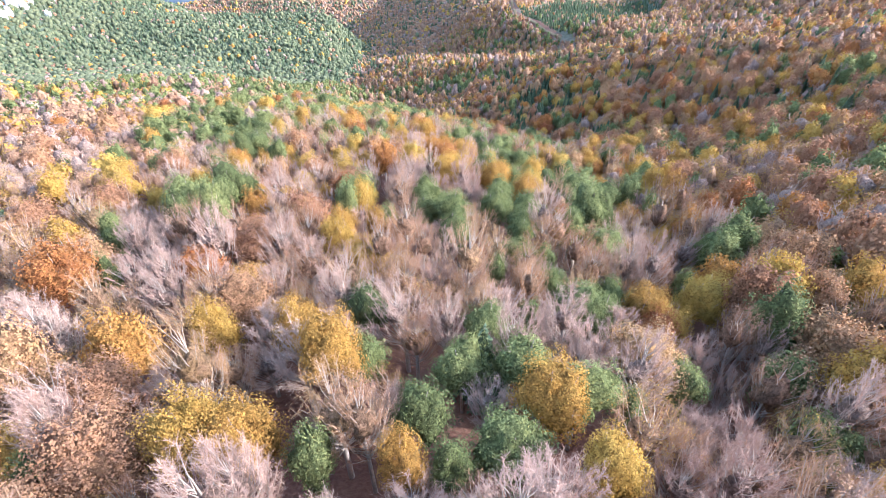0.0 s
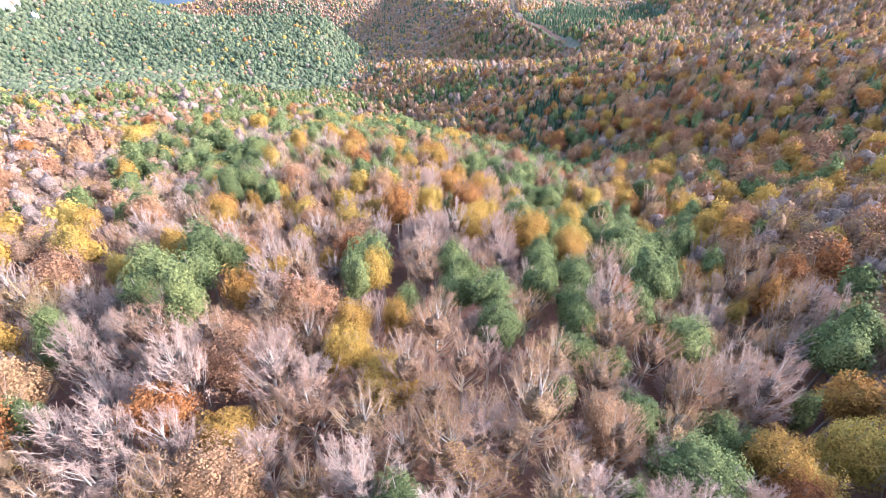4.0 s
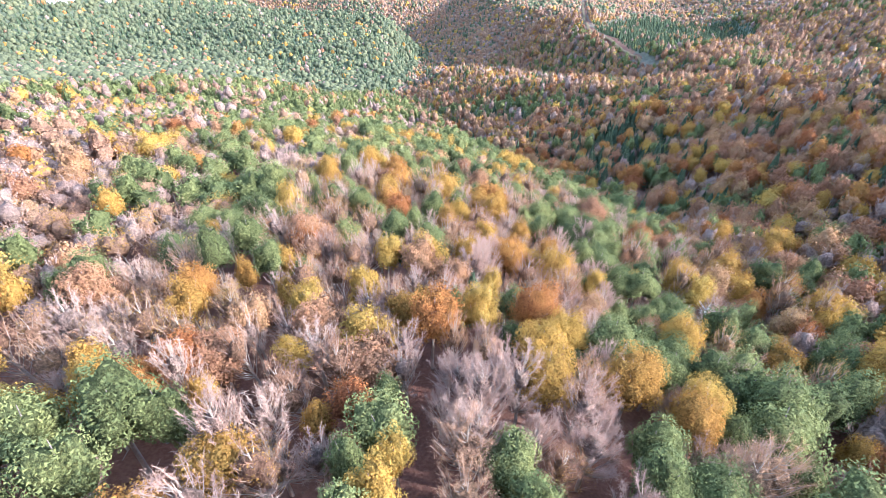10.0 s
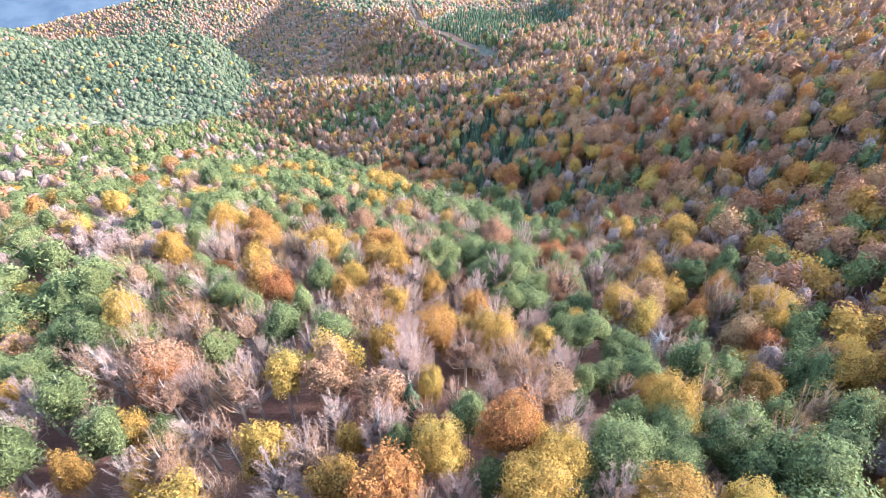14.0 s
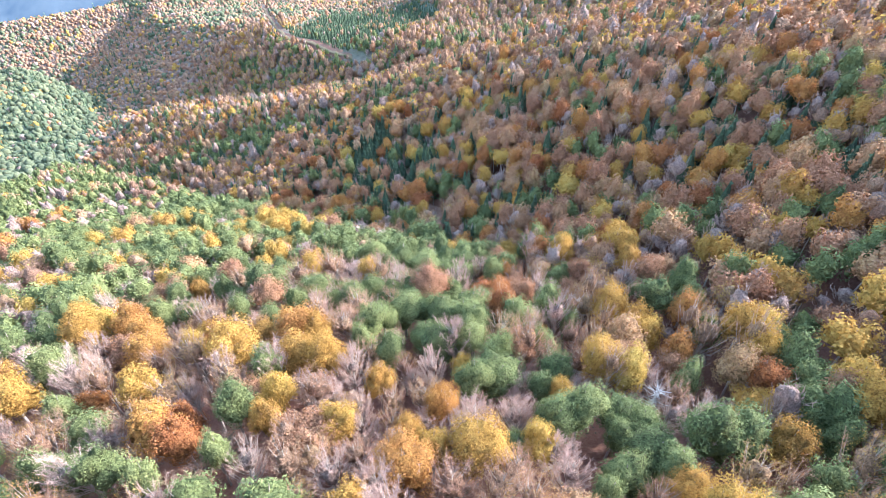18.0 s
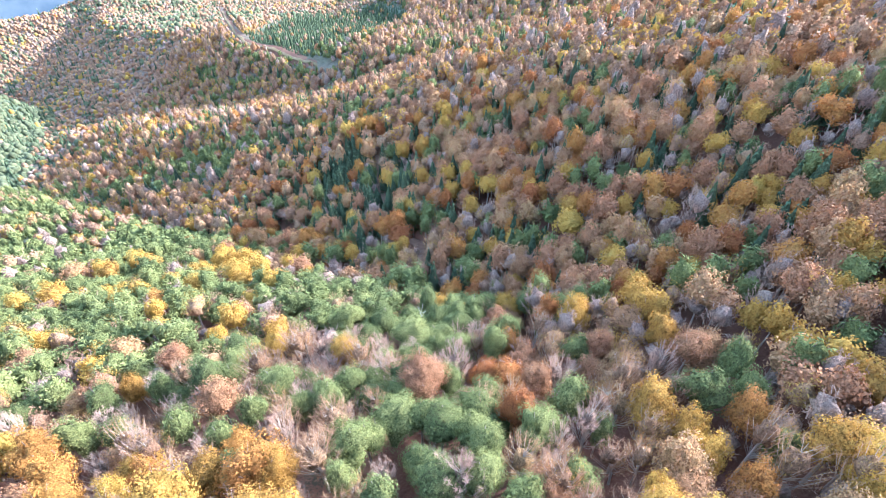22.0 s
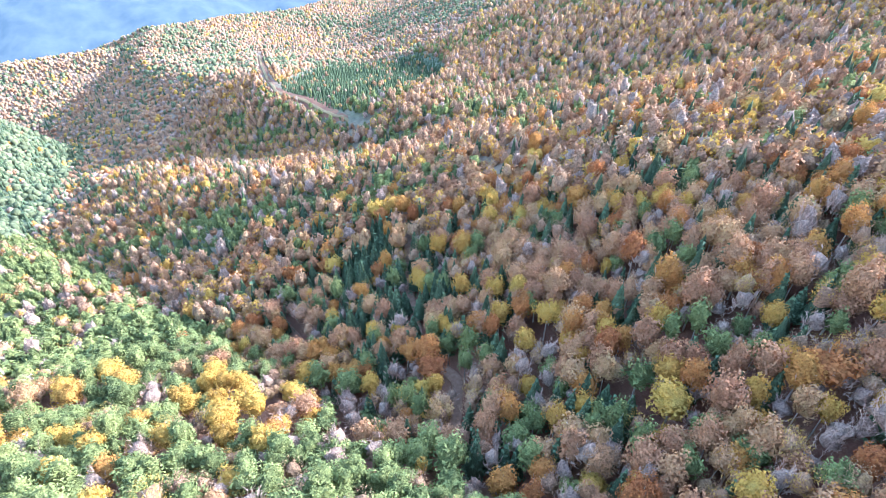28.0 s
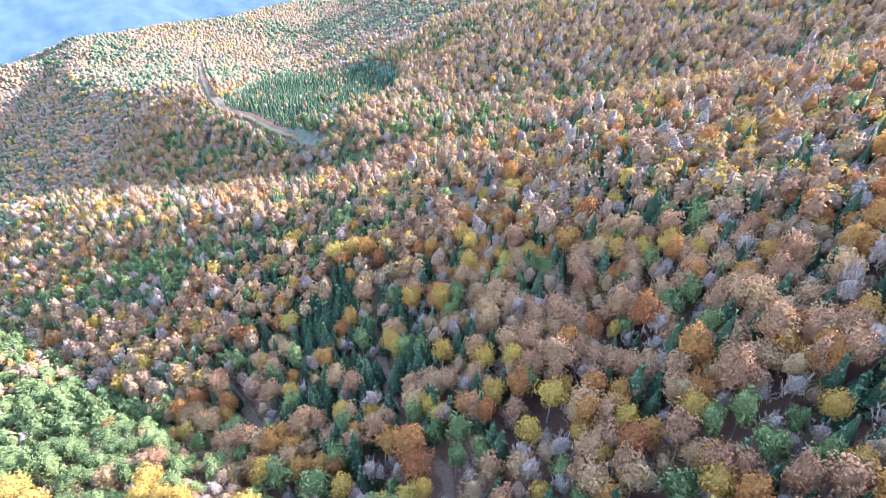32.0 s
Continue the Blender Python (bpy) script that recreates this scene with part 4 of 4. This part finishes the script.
def forest(name, label, trees, lod):
    """Woods that nobody could count: whole trees joined, one object for each kind."""
    g = np.random.default_rng(len(trees))
    for kind in KINDS:
        mine = [t for t in trees if t[0] == kind]
        if not mine:
            continue
        co, tri, tone, mat, n = [], [], [], [], 0
        cuts = []
        for v in range(4):
            wood, *crown = SHAPES[kind, lod, v]
            ids = np.concatenate([np.full(len(c[1]), m) for m, c in enumerate(crown) if c])
            cuts.append((*merge([c for c in crown if c]), np.where((ids == 2) & (kind == "tan") & (v in LATE), 4, ids)))
        ground_z = land(np.array([t[1] for t in mine]), np.array([t[2] for t in mine]))
        for (k, x, y, s, h, turn), z in zip(mine, ground_z):
            pts, faces, ids = cuts[int(g.integers(0, 4))]
            c, sn = math.cos(radians(turn)) * s, math.sin(radians(turn)) * s
            co.append(pts @ np.array([[c, sn, 0], [-sn, c, 0], [0, 0, h]]) + np.array([x, y, z - 0.1]))
            tri.append(faces + n)
            n += len(pts)
            tone.append(np.full(len(pts), g.uniform(0, 1)))
            mat.append(ids)
        me = mesh_from(name, np.concatenate(co), np.concatenate(tri), True)
        twigs = "bare" if kind in ("gold", "orange", "brown") else kind
        me.materials.append(BARKS.get(kind, BEECH_BARK))
        for m in (twigs, kind):
            me.materials.append(LEAF_FAR[m])
        me.materials.append(HAZED_PINE if lod > 3 and kind == "pine" else (INNER_FAR if lod < 3 else MASS)[kind])
        me.materials.append(LEAF_FAR["gold"])
        me.polygons.foreach_set("material_index", np.concatenate(mat).astype(np.int32))
        me.attributes.new("tone", "FLOAT", "POINT").data.foreach_set("value", np.concatenate(tone).astype(np.float32))
        tagged(new(name, me), label.replace("#", {"bare": "leafless grey", "tan": "half-bare tan", "gold": "golden-yellow",
               "orange": "rust-orange", "brown": "copper-brown", "pine": "green pine", "fir": "dark fir"}[kind]), "forest", kind="stuff")


def wood_patch(x0, x1, y0, y1, gap, seed, skip, tall=1.2):
    g = np.random.default_rng(seed)
    x, y = scatter(x0, x1, y0, y1, gap, g)
    keep = ~skip(x, y) & ((np.abs(x - crest_track_x(y)) > 5) | (y < 575) | (y > 1235)) & (y > np.where(x < 0, -x - 20, 0.8 * x - 10)) & clear_of_tracks(x, y, 1.6)
    x, y = x[keep], y[keep]
    k = choose(x, y, g)
    return [(KINDS[a], b, c, d, (tall + 0.2 * math.sin(7.0 * b)) * d, e) for a, b, c, d, e in zip(k, x, y, g.uniform(0.80, 1.15, len(x)) * (gap / 5.0) ** 0.6 * np.where(plantation(x, y), 0.62, 1.0) * np.where((np.abs(x - crest_track_x(y)) < 11) & (y > 560) & (y < 1245), 0.6, 1.0), g.uniform(0, 360, len(x)))]


def in_reach(tree):
    x, y = tree[1:3]
    return off_line(x, y) <= (58 if x < 0 else 42) or (y > 95 and x > 0 and math.hypot(x - 20, y - 190) < 150) or (y > 150 and math.hypot(x - 20, y - 210) < 145)


forest("mountain_wood", "dense wood of # trees on the side of the ravine", [r for r in rest if in_reach(r)], 2)
forest("valley_wood", "# trees on the side of the spur above the valley", [r for r in rest if not in_reach(r)], 3)
near_box = lambda x, y: (x > -230) & (x < 220) & (y < np.where((x > -110) & (x < 125), 430, 345)) & (0.051 * x + 0.463 * y - 92 < 0.27 * y - 0.149 * x + 9)  # noqa: E731
hill_box = lambda x, y: near_box(x, y) | (y > 1.6 * x + 840)  # noqa: E731
hillside = wood_patch(-330, 480, 130, 860, 4.85, 21, hill_box)
close = [h for h in hillside if math.hypot(h[1] - 60, h[2] - 210) < 165 and h[1] > 60]
forest("ravine_wood", "# trees on the slope above the ravine", close, 2)
forest("hillside_wood", "# trees covering the hillsides beyond the ravine", sorted(set(hillside) - set(close)), 3)
far_box = lambda x, y: near_box(x, y) | ((x > -330) & (x < 480) & (y < 860) & (y < 1.6 * x + 840))  # noqa: E731
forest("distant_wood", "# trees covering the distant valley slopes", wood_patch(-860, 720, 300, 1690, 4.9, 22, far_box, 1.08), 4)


# the wood goes on over the top of the spur, behind the start of the walk and beside it
g = np.random.default_rng(31)
bx, by = scatter(-190, 210, -70, 215, 5.6, g)
keep = (by <= np.where(bx < 0, -bx - 22, 0.8 * bx - 22)) & (by < 150) & (by > -60 - 0.2 * np.abs(bx)) | ((by <= 4) & (np.abs(bx) < 30))
bx, by = bx[keep], by[keep]
forest("upper_wood", "# trees on the mountainside above the spur", [(KINDS[k], x, y, s, s, a) for k, x, y, s, a in
       zip(choose(bx, by, g), bx, by, g.uniform(0.95, 1.25, len(bx)), g.uniform(0, 360, len(bx)))], 4)


# closed canopy sheet added under the far tree tops to lighten dark gaps
def canopy_tones():
    m, nodes, links, bsdf = material("far_canopy")
    geo = nodes.new("ShaderNodeNewGeometry")
    mixed = nodes.new("ShaderNodeAttribute")
    mixed.attribute_name = "evergreen"
    n = noise_node(nodes, links, 0.16, 5.0, geo.outputs["Position"])
    brown = ramp(nodes, [(0.3, (0.18, 0.12, 0.095)), (0.55, (0.26, 0.175, 0.13)), (0.75, (0.32, 0.225, 0.145))])
    # Greens cooled towards blue to suggest haze.
    green = ramp(nodes, [(0.3, (0.085, 0.108, 0.065)), (0.7, (0.14, 0.168, 0.10))])
    both = nodes.new("ShaderNodeMix")
    both.data_type = "RGBA"
    for r in (brown, green):
        links.new(n.outputs["Fac"], r.inputs[0])
    links.new(mixed.outputs["Fac"], both.inputs["Factor"])
    links.new(brown.outputs[0], both.inputs["A"])
    links.new(green.outputs[0], both.inputs["B"])
    links.new(both.outputs["Result"], bsdf.inputs["Base Color"])
    bump = nodes.new("ShaderNodeBump")
    bump.inputs["Strength"].default_value, bump.inputs["Distance"].default_value = 1.0, 3.0
    links.new(n.outputs["Fac"], bump.inputs["Height"])
    links.new(bump.outputs[0], bsdf.inputs["Normal"])
    bsdf.inputs["Roughness"].default_value = 0.9
    return m


def canopy(x0, x1, y0, y1, step, height, skip):
    xs, ys = np.meshgrid(np.arange(x0, x1, step), np.arange(y0, y1, step))
    g = np.random.default_rng(9)
    z = land(xs, ys) + height + g.uniform(-0.5, 0.5, xs.shape)
    low = np.clip((planted(xs, ys) - 0.25) / 0.2, 0, 1)
    z = z - low * (height - 1.0) - crest_rise(xs, ys)
    i = np.arange(xs.size).reshape(xs.shape)
    quads = np.stack([i[:-1, :-1], i[:-1, 1:], i[1:, 1:], i[1:, :-1]], -1).reshape(-1, 4)
    cx, cy = xs.ravel()[quads].mean(1), ys.ravel()[quads].mean(1)
    keep = ~skip(cx, cy) & (cy > np.where(cx < 0, -cx - 20, 0.8 * cx - 10)) & (clear_of_tracks(cx, cy, step) | (cy > 560))
    me = mesh_from("canopy", np.stack([xs, ys, z], -1).reshape(-1, 3), quads[keep])
    p = shares(xs.ravel(), ys.ravel())
    me.attributes.new("evergreen", "FLOAT", "POINT").data.foreach_set("value", (p[:, 5:].sum(1) / p.sum(1)).astype(np.float32))
    me.materials.append(CANOPY)
    tagged(new("far_canopy", me), "closed mixed canopy sheet filling gaps between the far trees", "forest", kind="stuff")


CANOPY = canopy_tones()
canopy(-330, 480, 130, 870, 6.0, 9.0, hill_box)
canopy(-1050, 900, 300, 1770, 10.0, 8.0, far_box)


# ---- tracks, dead wood and rocks ----
def earth(name, a, b, scale=0.9):
    m, nodes, links, bsdf = material(name)
    geo = nodes.new("ShaderNodeNewGeometry")
    n = noise_node(nodes, links, scale, 6.0, geo.outputs["Position"])
    col = ramp(nodes, [(0.3, a), (0.7, b)])
    links.new(n.outputs["Fac"], col.inputs[0])
    links.new(col.outputs[0], bsdf.inputs["Base Color"])
    bump = nodes.new("ShaderNodeBump")
    bump.inputs["Strength"].default_value, bump.inputs["Distance"].default_value = 0.7, 0.15
    links.new(n.outputs["Fac"], bump.inputs["Height"])
    links.new(bump.outputs[0], bsdf.inputs["Normal"])
    bsdf.inputs["Roughness"].default_value = 0.95
    return m


DIRT = earth("track_dirt", (0.26, 0.145, 0.095), (0.38, 0.225, 0.155))
GRASS = earth("dry_grass", (0.19, 0.135, 0.065), (0.28, 0.205, 0.10), 0.3)


def track(points, width, mat, label):
    """A track laid over the ground: two wheel ruts and a raised middle."""
    p = along(points, 2.0)
    d = np.gradient(p, axis=0)
    side = np.stack([-d[:, 1], d[:, 0]], -1) / np.linalg.norm(d, axis=1, keepdims=True)
    across = np.array([-0.55, -0.5, -0.28, 0.0, 0.28, 0.5, 0.55]) * width
    rise = np.array([-0.5, 0.16, 0.10, 0.2, 0.10, 0.16, -0.5])
    wob = 1 + 0.12 * np.sin(np.arange(len(p)) * 0.7)
    xy = p[:, None] + side[:, None] * (across[None] * wob[:, None])[..., None]
    z = land(xy[..., 0], xy[..., 1]).max(1, keepdims=True) * 0.5 + land(xy[..., 0], xy[..., 1]) * 0.5 + rise
    co = np.concatenate([xy, z[..., None]], -1).reshape(-1, 3)
    i = np.arange(len(p) * 7).reshape(-1, 7)
    quads = np.stack([i[:-1, :-1], i[:-1, 1:], i[1:, 1:], i[1:, :-1]], -1).reshape(-1, 4)[:, ::-1]
    ob = new("road", mesh_from("road", co, quads))
    ob.data.materials.append(mat)
    tagged(ob, label, "road", kind="structure")


for points, width in TRACKS[:3]:
    track(points, width, DIRT, "brown dirt forest track between the trees")
track(*TRACKS[3], GRASS, "pale dry-grass track along the wooded crest")

for n, (x, y, s) in enumerate([(22.6, 236.8, 0.8), (47.4, 164.1, 1.05), (38.4, 214.9, 0.9), (36.5, 134.7, 1.0), (108.7, 219.4, 0.8), (138.8, 268.6, 0.9)]):
    plant("snag", 0, n % 2, x, y, s, s, 70.0 * n)

# a fallen stem in a clearing, its broken limbs standing up
fallen = new("fallen_tree")
fallen.matrix_basis = pose(-6.4, 121.1, float(land(-6.4, 121.1)) + 0.25, 0, 0, 4)
tagged(fallen, "fallen grey stem with upright broken limbs on leaf litter", "fallen tree")
stem_mesh = flat_mesh("stem", tube([(-2.9, 0, 0.1), (-0.5, 0.1, 0.15), (2.9, 0, 0.3)], [0.2, 0.17, 0.1], 7), [BEECH_BARK])
new("stem", stem_mesh).parent = fallen
for k in range(9):
    x = -2.3 + 0.58 * k
    h = 0.9 + 0.5 * math.sin(k * 2.1)
    limb = flat_mesh("limb", tube([(x, 0, 0.15), (x + 0.1, 0.05, h * 0.6), (x + 0.05, 0.12, h + 0.3)], [0.06, 0.045, 0.015], 4), [BEECH_BARK])
    new("limb", limb).parent = fallen

LIMESTONE = earth("limestone", (0.42, 0.41, 0.39), (0.68, 0.67, 0.65), 0.12)
g = np.random.default_rng(5)
for cx, cy, size, count in ((-666, 838, 9, 8), (-662, 888, 10, 6), (-568, 920, 3.5, 2), (-690, 880, 12, 6)):
    base = new("rock_outcrop")
    base.matrix_basis = pose(cx, cy, float(land(cx, cy)))
    tagged(base, "pale bare limestone outcrop in the wooded mountainside", "rock", "limestone outcrops")
    for k in range(count):
        dx, dy = g.normal(size=2) * size * 1.1
        z = float(land(cx + dx, cy + dy)) - float(land(cx, cy))
        piece = hull(g, np.array([dx, dy, z + 8]), size * g.uniform(0.6, 1.15, 3) * np.array([1, 0.8, 1.2]), 6, 10, -0.8)
        new("boulder", flat_mesh("boulder", piece, [LIMESTONE])).parent = base
